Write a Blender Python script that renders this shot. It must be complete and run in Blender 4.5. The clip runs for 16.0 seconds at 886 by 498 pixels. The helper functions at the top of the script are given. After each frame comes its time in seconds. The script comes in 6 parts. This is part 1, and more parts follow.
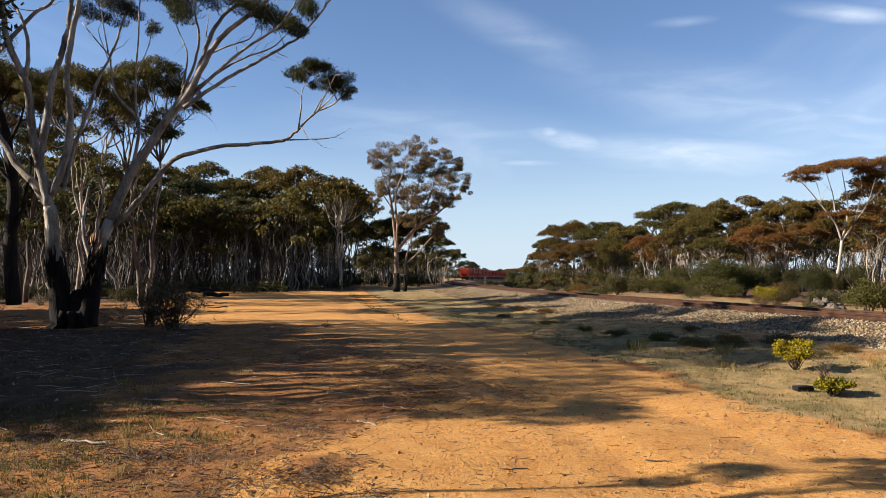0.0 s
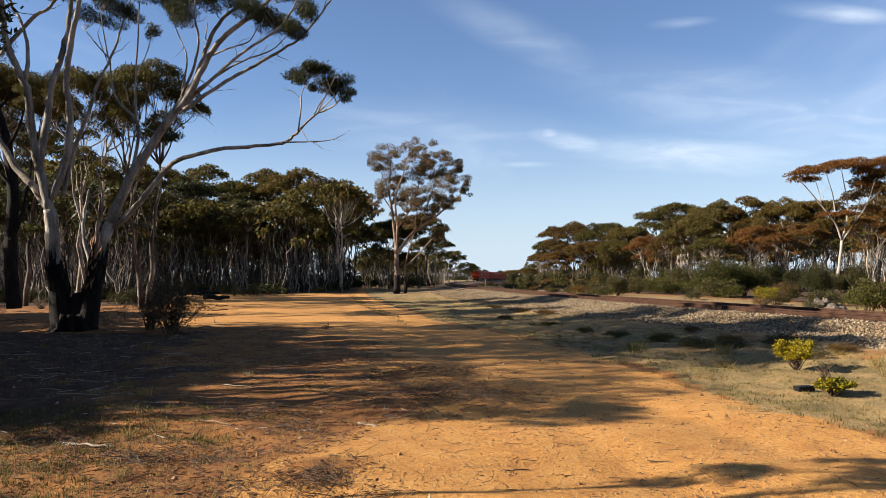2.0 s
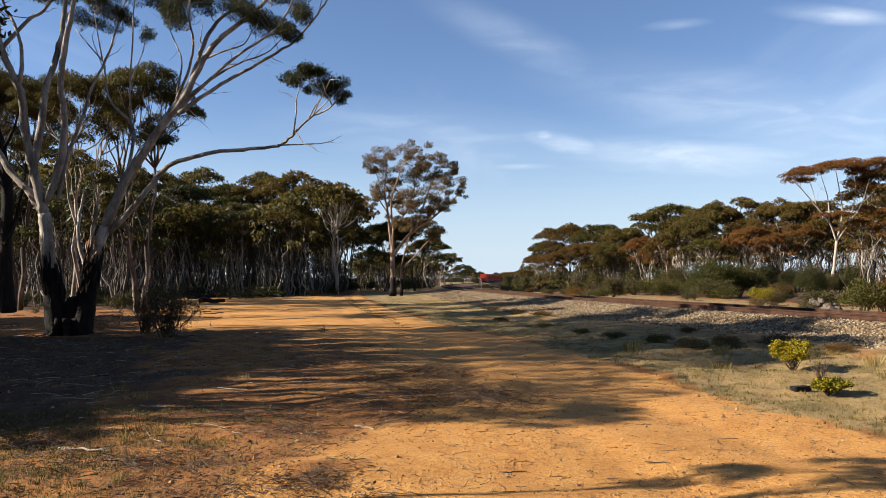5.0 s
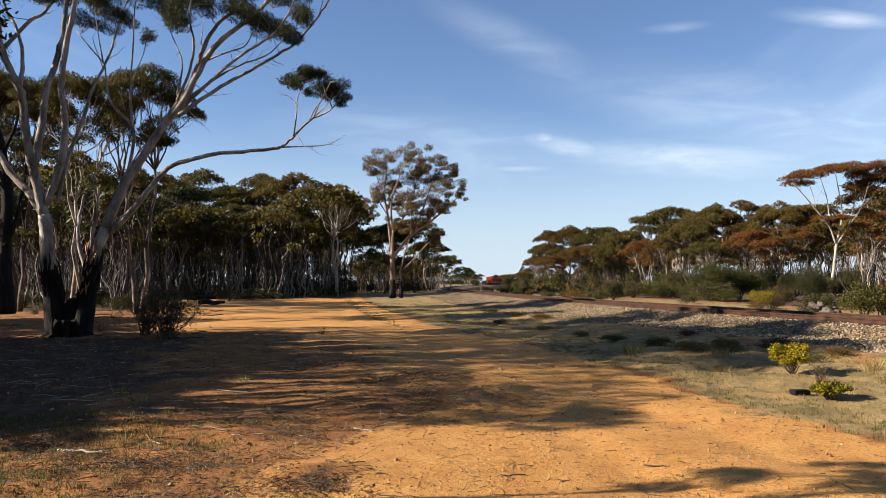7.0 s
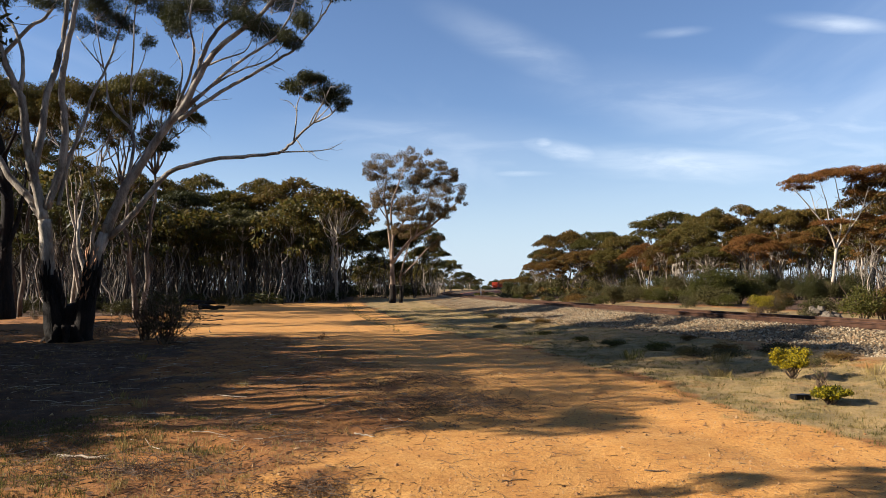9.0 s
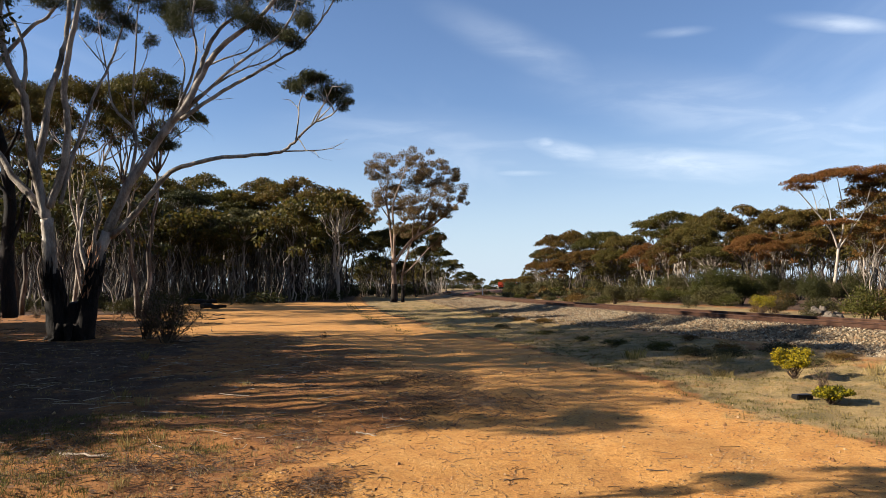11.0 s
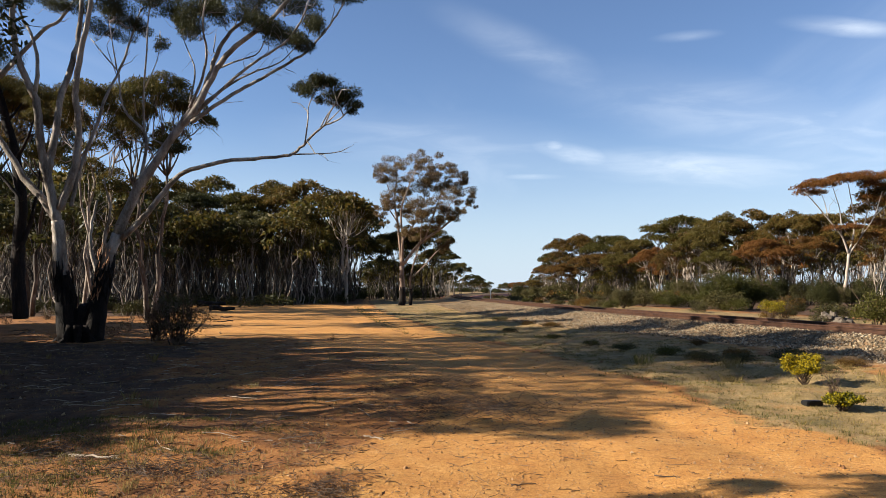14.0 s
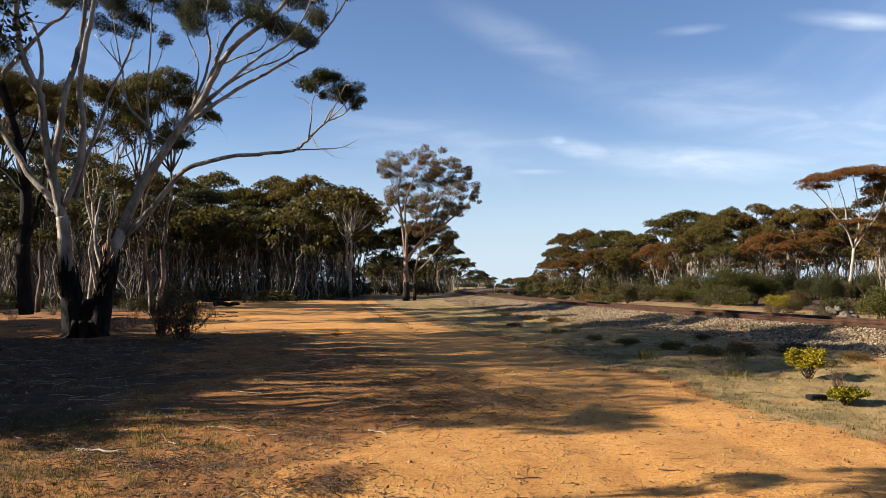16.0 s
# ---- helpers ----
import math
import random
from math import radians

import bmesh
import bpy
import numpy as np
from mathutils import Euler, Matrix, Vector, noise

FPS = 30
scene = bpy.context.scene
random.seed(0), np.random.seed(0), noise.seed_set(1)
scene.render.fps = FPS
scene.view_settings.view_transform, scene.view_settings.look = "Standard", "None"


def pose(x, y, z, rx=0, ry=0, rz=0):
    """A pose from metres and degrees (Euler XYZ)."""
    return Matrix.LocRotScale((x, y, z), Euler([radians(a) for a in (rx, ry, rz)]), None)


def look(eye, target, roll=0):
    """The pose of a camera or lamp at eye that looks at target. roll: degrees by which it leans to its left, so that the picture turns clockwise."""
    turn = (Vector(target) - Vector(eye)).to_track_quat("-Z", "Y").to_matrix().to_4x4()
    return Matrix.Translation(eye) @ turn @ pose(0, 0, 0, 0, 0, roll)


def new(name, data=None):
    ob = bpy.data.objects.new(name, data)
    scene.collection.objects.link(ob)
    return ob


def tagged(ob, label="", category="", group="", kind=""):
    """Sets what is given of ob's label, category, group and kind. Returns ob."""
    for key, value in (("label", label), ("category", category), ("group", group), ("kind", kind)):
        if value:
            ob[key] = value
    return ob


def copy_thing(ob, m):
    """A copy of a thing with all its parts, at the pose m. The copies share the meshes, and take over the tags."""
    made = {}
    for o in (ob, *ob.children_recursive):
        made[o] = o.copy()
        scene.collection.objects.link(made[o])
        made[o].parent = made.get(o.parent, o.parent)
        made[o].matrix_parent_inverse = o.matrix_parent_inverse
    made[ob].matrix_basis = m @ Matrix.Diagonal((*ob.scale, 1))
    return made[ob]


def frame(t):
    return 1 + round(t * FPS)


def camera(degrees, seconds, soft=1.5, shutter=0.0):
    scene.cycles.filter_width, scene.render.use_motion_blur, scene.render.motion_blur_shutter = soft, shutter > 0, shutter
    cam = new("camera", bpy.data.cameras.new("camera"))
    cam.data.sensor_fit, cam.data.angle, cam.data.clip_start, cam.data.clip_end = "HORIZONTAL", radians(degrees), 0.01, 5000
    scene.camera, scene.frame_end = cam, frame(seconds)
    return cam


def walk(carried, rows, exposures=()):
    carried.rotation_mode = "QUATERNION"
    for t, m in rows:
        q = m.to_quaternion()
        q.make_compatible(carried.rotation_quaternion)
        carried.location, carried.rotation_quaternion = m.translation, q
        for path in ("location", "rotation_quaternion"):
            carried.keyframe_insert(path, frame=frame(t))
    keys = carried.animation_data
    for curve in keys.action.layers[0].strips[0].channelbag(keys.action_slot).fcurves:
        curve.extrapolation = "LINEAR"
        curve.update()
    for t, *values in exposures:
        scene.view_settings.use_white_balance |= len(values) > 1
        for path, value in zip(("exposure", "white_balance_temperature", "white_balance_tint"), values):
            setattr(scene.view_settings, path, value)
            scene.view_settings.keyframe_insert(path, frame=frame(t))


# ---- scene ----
# ---------------------------------------------------------------- camera
EYE_ROWS = [
    (0, 0.0000, 0.0000, 1.6000, -0.000, 2.151, -0.000),
    (0.5, -0.0017, -0.0037, 1.5944, 0.192, 2.264, 0.170),
    (1, -0.0007, -0.0029, 1.5929, 0.130, 2.526, 0.020),
    (1.5, -0.0014, -0.0011, 1.5962, 0.174, 2.312, 0.171),
    (2, -0.0005, -0.0011, 1.5965, 0.020, 2.289, 0.238),
    (2.5, 0.0016, 0.0000, 1.5923, -0.193, 2.529, 0.229),
    (3, -0.0018, 0.0023, 1.5928, -0.441, 2.337, 0.458),
    (3.5, -0.0125, 0.0016, 1.5976, -0.431, 2.510, 0.370),
    (4, -0.0115, 0.0082, 1.5892, -0.423, 2.456, 0.460),
    (6.5, -0.0047, -0.0004, 1.6001, -0.198, 2.548, 0.472),
    (7, -0.0075, -0.0034, 1.6012, -0.317, 2.629, 0.360),
    (7.5, -0.0056, 0.0009, 1.6038, -0.377, 2.366, 0.617),
    (8, -0.0130, -0.0002, 1.5962, -0.134, 2.771, 0.948),
    (8.5, -0.0138, -0.0011, 1.5986, -0.059, 2.933, 0.483),
    (9, -0.0108, 0.0002, 1.6008, -0.325, 3.000, 0.413),
    (11.5, -0.0171, -0.0080, 1.5979, -0.149, 2.935, 0.264),
    (12, -0.0192, -0.0081, 1.6004, -0.204, 2.914, 0.142),
    (12.5, -0.0187, -0.0126, 1.6032, -0.183, 3.000, 0.194),
    (13, -0.0190, -0.0111, 1.6059, 0.027, 3.304, 0.102),
    (13.5, -0.0161, -0.0100, 1.6059, 0.264, 3.322, -0.058),
    (14, -0.0168, -0.0083, 1.6053, 0.415, 3.213, 0.025),
    (14.5, -0.0115, -0.0151, 1.6040, 0.465, 3.084, 0.162),
    (15, -0.0186, -0.0118, 1.6061, 0.334, 2.980, 0.124),
    (15.5, -0.0169, -0.0089, 1.6036, 0.463, 3.075, 0.289),
    (16, -0.0150, -0.0173, 1.5991, 0.724, 2.846, 0.112),
]
cam = camera(62.0, 16.0, soft=0.6)
walk(cam, [(t, pose(x, y, z, 90 + pitch, roll, yaw)) for t, x, y, z, yaw, pitch, roll in EYE_ROWS],
     exposures=[(0.0, 1.57), (16.0, 1.57)])

# ---------------------------------------------------------------- sky and sun
SUN_ELEVATION, SUN_TURN = 25.0, 263.5      # degrees; turn from +y towards +x
SUN_WAY = Vector((math.sin(radians(SUN_TURN)) * math.cos(radians(SUN_ELEVATION)),
                  math.cos(radians(SUN_TURN)) * math.cos(radians(SUN_ELEVATION)),
                  math.sin(radians(SUN_ELEVATION))))
sun_data = bpy.data.lights.new("sun", "SUN")
sun_data.energy, sun_data.angle, sun_data.color = 5.0, radians(0.55), (1.0, 0.92, 0.80)
sun = new("sun", sun_data)
sun.matrix_world = look(SUN_WAY * 300, (0, 0, 0))


def make_sky():
    """Clear blue sky with thin, wind-drawn cirrus."""
    world = bpy.data.worlds.new("sky")
    world.use_nodes = True
    scene.world = world
    nt = world.node_tree
    N, L = nt.nodes, nt.links
    bg = N["Background"]
    sky = N.new("ShaderNodeTexSky")
    sky.sky_type, sky.sun_disc = "NISHITA", False
    sky.sun_elevation, sky.sun_rotation = radians(SUN_ELEVATION), radians(SUN_TURN)
    sky.air_density, sky.dust_density, sky.ozone_density = 1.0, 0.05, 5.5
    tc = N.new("ShaderNodeTexCoord")
    sep = N.new("ShaderNodeSeparateXYZ")
    L.new(tc.outputs["Generated"], sep.inputs[0])
    lift = N.new("ShaderNodeMath"); lift.operation = "ADD"; lift.inputs[1].default_value = 0.12
    L.new(sep.outputs[2], lift.inputs[0])
    top = N.new("ShaderNodeMath"); top.operation = "MAXIMUM"; top.inputs[1].default_value = 0.05
    L.new(lift.outputs[0], top.inputs[0])
    dx = N.new("ShaderNodeMath"); dx.operation = "DIVIDE"
    dy = N.new("ShaderNodeMath"); dy.operation = "DIVIDE"
    for d, k in ((dx, 0), (dy, 1)):
        L.new(sep.outputs[k], d.inputs[0])
        L.new(top.outputs[0], d.inputs[1])
    flat = N.new("ShaderNodeCombineXYZ")
    L.new(dx.outputs[0], flat.inputs[0]); L.new(dy.outputs[0], flat.inputs[1])

    def wisps(scale, turn, stretch, low, high, shift):
        mp = N.new("ShaderNodeMapping")
        mp.inputs["Rotation"].default_value[2] = radians(turn)
        mp.inputs["Scale"].default_value = stretch
        mp.inputs["Location"].default_value = shift
        L.new(flat.outputs[0], mp.inputs[0])
        nz = N.new("ShaderNodeTexNoise")
        nz.inputs["Scale"].default_value, nz.inputs["Detail"].default_value = scale, 6
        nz.inputs["Roughness"].default_value, nz.inputs["Distortion"].default_value = 0.55, 0.6
        L.new(mp.outputs[0], nz.inputs["Vector"])
        r = N.new("ShaderNodeMapRange")
        r.interpolation_type = "SMOOTHSTEP"
        r.inputs["From Min"].default_value, r.inputs["From Max"].default_value = low, high
        L.new(nz.outputs["Fac"], r.inputs["Value"])
        return r.outputs[0]

    broad = wisps(0.55, -35, (1.0, 0.35, 1), 0.50, 0.95, (1.3, 0.4, 0))
    fray = wisps(3.6, -15, (0.8, 1.15, 1), 0.36, 0.75, (4.2, 1.1, 0))
    # x / y and z / y of the sky before the eye
    ahead = N.new("ShaderNodeMath"); ahead.operation = "MAXIMUM"; ahead.inputs[1].default_value = 0.05
    L.new(sep.outputs[1], ahead.inputs[0])
    side, rise = N.new("ShaderNodeMath"), N.new("ShaderNodeMath")
    for d, k in ((side, 0), (rise, 2)):
        d.operation = "DIVIDE"
        L.new(sep.outputs[k], d.inputs[0]); L.new(ahead.outputs[0], d.inputs[1])
    chart = N.new("ShaderNodeCombineXYZ")
    L.new(side.outputs[0], chart.inputs[0]); L.new(rise.outputs[0], chart.inputs[1])

    def cloud(u, v, wide, tall, turn, thick):
        """A soft cirrus streak round one place of the sky, frayed by noise."""
        mp = N.new("ShaderNodeMapping"); mp.vector_type = "TEXTURE"
        mp.inputs["Location"].default_value = (u, v, 0)
        mp.inputs["Rotation"].default_value[2] = radians(turn)
        mp.inputs["Scale"].default_value = (wide, tall, 1)
        L.new(chart.outputs[0], mp.inputs[0])
        far = N.new("ShaderNodeVectorMath"); far.operation = "LENGTH"
        L.new(mp.outputs[0], far.inputs[0])
        r = N.new("ShaderNodeMapRange"); r.interpolation_type = "SMOOTHSTEP"
        r.inputs["From Min"].default_value, r.inputs["From Max"].default_value = 1.0, 0.0
        r.inputs["To Max"].default_value = thick
        L.new(far.outputs["Value"], r.inputs["Value"])
        frayed = N.new("ShaderNodeMath"); frayed.operation = "MULTIPLY_ADD"
        L.new(r.outputs[0], frayed.inputs[0]); L.new(fray, frayed.inputs[1])
        half = N.new("ShaderNodeMath"); half.operation = "MULTIPLY"; half.inputs[1].default_value = 0.6
        L.new(r.outputs[0], half.inputs[0]); L.new(half.outputs[0], frayed.inputs[2])
        return frayed.outputs[0]

    total = broad
    for spec in ((0.146, 0.196, 0.022, 0.011, -4, 0.8), (0.17, 0.186, 0.085, 0.02, -12, 0.6), (0.36, 0.165, 0.26, 0.035, -3, 0.6), (0.11, 0.155, 0.07, 0.006, 0, 0.45),
                 (0.12, 0.325, 0.2, 0.04, -25, 0.2), (0.56, 0.36, 0.12, 0.02, -5, 0.5), (0.33, 0.35, 0.06, 0.01, 5, 0.3), (0.5, 0.22, 0.45, 0.08, -10, 0.35), (0.0, 0.2, 0.3, 0.06, -6, 0.22)):
        m = N.new("ShaderNodeMath"); m.operation = "MAXIMUM"
        L.new(total, m.inputs[0]); L.new(cloud(*spec), m.inputs[1])
        total = m.outputs[0]
    amount = N.new("ShaderNodeMath"); amount.operation = "MULTIPLY"; amount.inputs[1].default_value = 0.75
    amount.use_clamp = True
    L.new(total, amount.inputs[0])
    blue = N.new("ShaderNodeMix"); blue.data_type, blue.blend_type = "RGBA", "MULTIPLY"
    blue.inputs["Factor"].default_value = 1.0
    L.new(sky.outputs[0], blue.inputs["A"])
    blue.inputs["B"].default_value = (1.15, 1.0, 0.98, 1)
    mix = N.new("ShaderNodeMix"); mix.data_type = "RGBA"
    L.new(amount.outputs[0], mix.inputs["Factor"])
    L.new(blue.outputs["Result"], mix.inputs["A"])
    mix.inputs["B"].default_value = (6.4, 7.1, 8.0, 1)
    haze = N.new("ShaderNodeMapRange")
    haze.interpolation_type = "SMOOTHSTEP"
    haze.inputs["From Min"].default_value, haze.inputs["From Max"].default_value = -0.02, 0.24
    haze.inputs["To Min"].default_value, haze.inputs["To Max"].default_value = 0.9, 0.0
    L.new(sep.outputs[2], haze.inputs["Value"])
    low = N.new("ShaderNodeMix"); low.data_type = "RGBA"
    L.new(haze.outputs[0], low.inputs["Factor"])
    L.new(mix.outputs["Result"], low.inputs["A"])
    low.inputs["B"].default_value = (4.1, 5.1, 6.1, 1)
    L.new(low.outputs["Result"], bg.inputs["Color"])
    bg.inputs["Strength"].default_value = 0.0525


make_sky()


# ---------------------------------------------------------------- materials
def shader(name, rough=0.8, metal=0.0):
    m = bpy.data.materials.new(name)
    m.use_nodes = True
    nt = m.node_tree
    b = nt.nodes["Principled BSDF"]
    b.inputs["Roughness"].default_value, b.inputs["Metallic"].default_value = rough, metal
    b.inputs["Specular IOR Level"].default_value = 0.25
    return m, nt, nt.nodes, nt.links, b


def noise_node(N, L, vec, scale, detail=4, rough=0.6):
    n = N.new("ShaderNodeTexNoise")
    n.inputs["Scale"].default_value, n.inputs["Detail"].default_value = scale, detail
    n.inputs["Roughness"].default_value = rough
    L.new(vec, n.inputs["Vector"])
    return n.outputs["Fac"]


def ramp(N, L, fac, stops):
    r = N.new("ShaderNodeValToRGB")
    e = r.color_ramp.elements
    while len(e) < len(stops):
        e.new(0.5)
    for k, (p, c) in enumerate(stops):
        e[k].position, e[k].color = p, (*c, 1)
    L.new(fac, r.inputs[0])
    return r.outputs[0]


def blend(N, L, fac, a, b, kind="MIX"):
    m = N.new("ShaderNodeMix")
    m.data_type, m.blend_type = "RGBA", kind
    for key, v in (("Factor", fac), ("A", a), ("B", b)):
        if isinstance(v, (int, float)):
            m.inputs[key].default_value = v
        elif isinstance(v, tuple):
            m.inputs[key].default_value = (*v, 1)
        else:
            L.new(v, m.inputs[key])
    return m.outputs["Result"]


def bump(N, L, b, height, strength=0.5, dist=0.02):
    n = N.new("ShaderNodeBump")
    n.inputs["Strength"].default_value, n.inputs["Distance"].default_value = strength, dist
    L.new(height, n.inputs["Height"])
    L.new(n.outputs[0], b.inputs["Normal"])


def surface(name, colours, scale=6.0, fine=60.0, rough=0.85, relief=0.4, dist=0.01, metal=0.0, per_object=0.0, stretch=(1, 1, 1)):
    """A surface mottled at two scales, with fine relief."""
    m, nt, N, L, b = shader(name, rough, metal)
    tc = N.new("ShaderNodeTexCoord")
    mp = N.new("ShaderNodeMapping")
    mp.inputs["Scale"].default_value = stretch
    L.new(tc.outputs["Object"], mp.inputs[0])
    vec = mp.outputs[0]
    big = noise_node(N, L, vec, scale)
    small = noise_node(N, L, vec, fine, 3)
    both = N.new("ShaderNodeMath"); both.operation = "MULTIPLY_ADD"
    both.inputs[1].default_value = 0.35
    L.new(small, both.inputs[0])
    sub = N.new("ShaderNodeMath"); sub.operation = "SUBTRACT"; sub.inputs[1].default_value = 0.17
    L.new(big, sub.inputs[0]); L.new(sub.outputs[0], both.inputs[2])
    fac = both.outputs[0]
    if per_object:
        info = N.new("ShaderNodeObjectInfo")
        s = N.new("ShaderNodeMath"); s.operation = "MULTIPLY_ADD"
        s.inputs[1].default_value = per_object
        L.new(info.outputs["Random"], s.inputs[0]); L.new(fac, s.inputs[2])
        d = N.new("ShaderNodeMath"); d.operation = "SUBTRACT"; d.inputs[1].default_value = per_object / 2
        L.new(s.outputs[0], d.inputs[0])
        fac = d.outputs[0]
    n = len(colours)
    L.new(ramp(N, L, fac, [(0.3 + 0.4 * k / max(1, n - 1), c) for k, c in enumerate(colours)]), b.inputs["Base Color"])
    bump(N, L, b, small, relief, dist)
    return m


def foliage(name, colours, through_light=0.35, rough=0.55):
    """Leaves: each leaf has its own tone; light comes through them a little."""
    m, nt, N, L, b = shader(name, rough)
    b.inputs["Specular IOR Level"].default_value = 0.12
    g = N.new("ShaderNodeNewGeometry")
    info = N.new("ShaderNodeObjectInfo")
    s = N.new("ShaderNodeMath"); s.operation = "MULTIPLY_ADD"; s.inputs[1].default_value = 0.45
    L.new(info.outputs["Random"], s.inputs[0])
    h = N.new("ShaderNodeMath"); h.operation = "MULTIPLY"; h.inputs[1].default_value = 0.55
    L.new(g.outputs["Random Per Island"], h.inputs[0]); L.new(h.outputs[0], s.inputs[2])
    n = len(colours)
    col = ramp(N, L, s.outputs[0], [(0.05 + 0.9 * k / max(1, n - 1), c) for k, c in enumerate(colours)])
    L.new(col, b.inputs["Base Color"])
    tr = N.new("ShaderNodeBsdfTranslucent")
    L.new(col, tr.inputs["Color"])
    mix = N.new("ShaderNodeMixShader")
    mix.inputs[0].default_value = through_light
    L.new(b.outputs[0], mix.inputs[1]); L.new(tr.outputs[0], mix.inputs[2])
    L.new(mix.outputs[0], N["Material Output"].inputs[0])
    return m


def ground_material():
    """Orange sand on the track, redder littered soil beside it, dry grass on the verge."""
    m, nt, N, L, b = shader("red_sand", 0.95)
    tc = N.new("ShaderNodeTexCoord")
    vec = tc.outputs["Object"]
    big = noise_node(N, L, vec, 0.35, 5)
    mid = noise_node(N, L, vec, 2.3, 6, 0.7)
    fine = noise_node(N, L, vec, 22, 4, 0.7)
    grit = noise_node(N, L, vec, 65, 2)
    patch = noise_node(N, L, vec, 0.9, 6, 0.75)
    sand = ramp(N, L, mid, [(0.25, (0.32, 0.132, 0.0281)), (0.5, (0.412, 0.197, 0.0476)), (0.75, (0.47, 0.251, 0.0735))])
    # dark leaf litter below the woods; near left it also paints in tree shade
    litter_and_shade = ramp(N, L, mid, [(0.25, (0.0312, 0.0158, 0.00778)), (0.5, (0.0623, 0.0308, 0.0138)), (0.75, (0.142, 0.0704, 0.0294))])
    soil = ramp(N, L, patch, [(0.3, (0.0934, 0.037, 0.0112)), (0.45, (0.191, 0.0766, 0.0182)), (0.6, (0.276, 0.119, 0.0268)), (0.75, (0.32, 0.151, 0.0398))])
    verge = ramp(N, L, patch, [(0.28, (0.0668, 0.0563, 0.019)), (0.42, (0.16, 0.116, 0.0433)), (0.55, (0.267, 0.18, 0.0735)), (0.66, (0.267, 0.13, 0.0381)), (0.8, (0.32, 0.229, 0.112))])
    scree = ramp(N, L, mid, [(0.25, (0.151, 0.0836, 0.0311)), (0.5, (0.258, 0.151, 0.0606)), (0.75, (0.338, 0.22, 0.0995))])
    edge = N.new("ShaderNodeMath"); edge.operation = "MULTIPLY_ADD"; edge.inputs[1].default_value = 0.9
    L.new(mid, edge.inputs[0])
    edge.inputs[2].default_value = -0.45

    def zone(name):
        a = N.new("ShaderNodeAttribute"); a.attribute_name = name
        s = N.new("ShaderNodeMath"); s.operation = "ADD"
        L.new(a.outputs["Fac"], s.inputs[0]); L.new(edge.outputs[0], s.inputs[1])
        r = N.new("ShaderNodeMapRange"); r.interpolation_type = "SMOOTHSTEP"
        r.inputs["From Min"].default_value, r.inputs["From Max"].default_value = 0.3, 0.7
        L.new(s.outputs[0], r.inputs["Value"])
        return r.outputs[0]

    col = blend(N, L, zone("sand_zone"), soil, sand)
    col = blend(N, L, zone("verge_zone"), col, verge)
    col = blend(N, L, zone("scree_zone"), col, scree)
    col = blend(N, L, zone("litter_shade_zone"), col, litter_and_shade)
    tone = ramp(N, L, big, [(0.3, (0.86, 0.84, 0.82)), (0.7, (1.08, 1.06, 1.04))])
    col = blend(N, L, 1.0, col, tone, "MULTIPLY")
    speck = ramp(N, L, fine, [(0.32, (0.62, 0.55, 0.5)), (0.5, (1, 1, 1)), (0.72, (1.18, 1.18, 1.2))])
    col = blend(N, L, 0.8, col, speck, "MULTIPLY")
    stones = ramp(N, L, grit, [(0.36, (0.7, 0.62, 0.56)), (0.5, (1, 1, 1)), (0.68, (1.25, 1.3, 1.35))])
    col = blend(N, L, 0.6, col, stones, "MULTIPLY")
    L.new(col, b.inputs["Base Color"])
    h = N.new("ShaderNodeMath"); h.operation = "MULTIPLY_ADD"; h.inputs[1].default_value = 0.3
    L.new(grit, h.inputs[0]); L.new(fine, h.inputs[2])
    bump(N, L, b, h.outputs[0], 0.75, 0.032)
    return m


def stone_material(name, colours):
    m, nt, N, L, b = shader(name, 0.85)
    g = N.new("ShaderNodeNewGeometry")
    tc = N.new("ShaderNodeTexCoord")
    n = len(colours)
    col = ramp(N, L, g.outputs["Random Per Island"], [(k / (n - 1), c) for k, c in enumerate(colours)])
    f = noise_node(N, L, tc.outputs["Object"], 40, 3)
    col = blend(N, L, 0.6, col, ramp(N, L, f, [(0.3, (0.6, 0.57, 0.55)), (0.7, (1.2, 1.2, 1.2))]), "MULTIPLY")
    L.new(col, b.inputs["Base Color"])
    bump(N, L, b, f, 0.5, 0.01)
    return m


M_GROUND = ground_material()
M_BARK = surface("smooth_gum_bark", [(0.0445, 0.0334, 0.0242), (0.169, 0.134, 0.102), (0.356, 0.304, 0.251)], 2.2, 25, 0.8, 0.9, 0.03, per_object=0.1, stretch=(1, 1, 0.35))
M_WHITE_BARK = surface("white_gum_bark", [(0.166, 0.122, 0.0853), (0.287, 0.234, 0.181), (0.364, 0.314, 0.256)], 1.2, 20, 0.8, 0.3, 0.01, stretch=(1, 1, 0.35))
M_BARK_FAR = surface("grey_gum_bark", [(0.022, 0.016, 0.012), (0.09, 0.068, 0.05), (0.33, 0.27, 0.21)], 1.1, 12, 0.85, 0.4, 0.01, per_object=0.5, stretch=(1, 1, 0.35))
M_BARK_WOODS = stone_material("pale_and_dark_bark", [(0.018, 0.014, 0.011), (0.045, 0.035, 0.026), (0.10, 0.078, 0.06), (0.34, 0.28, 0.22)])
M_PINK_BARK = surface("pinkish_gum_bark", [(0.075, 0.05, 0.034), (0.175, 0.118, 0.082), (0.29, 0.21, 0.155)], 1.4, 20, 0.8, 0.4, 0.01, stretch=(1, 1, 0.35))
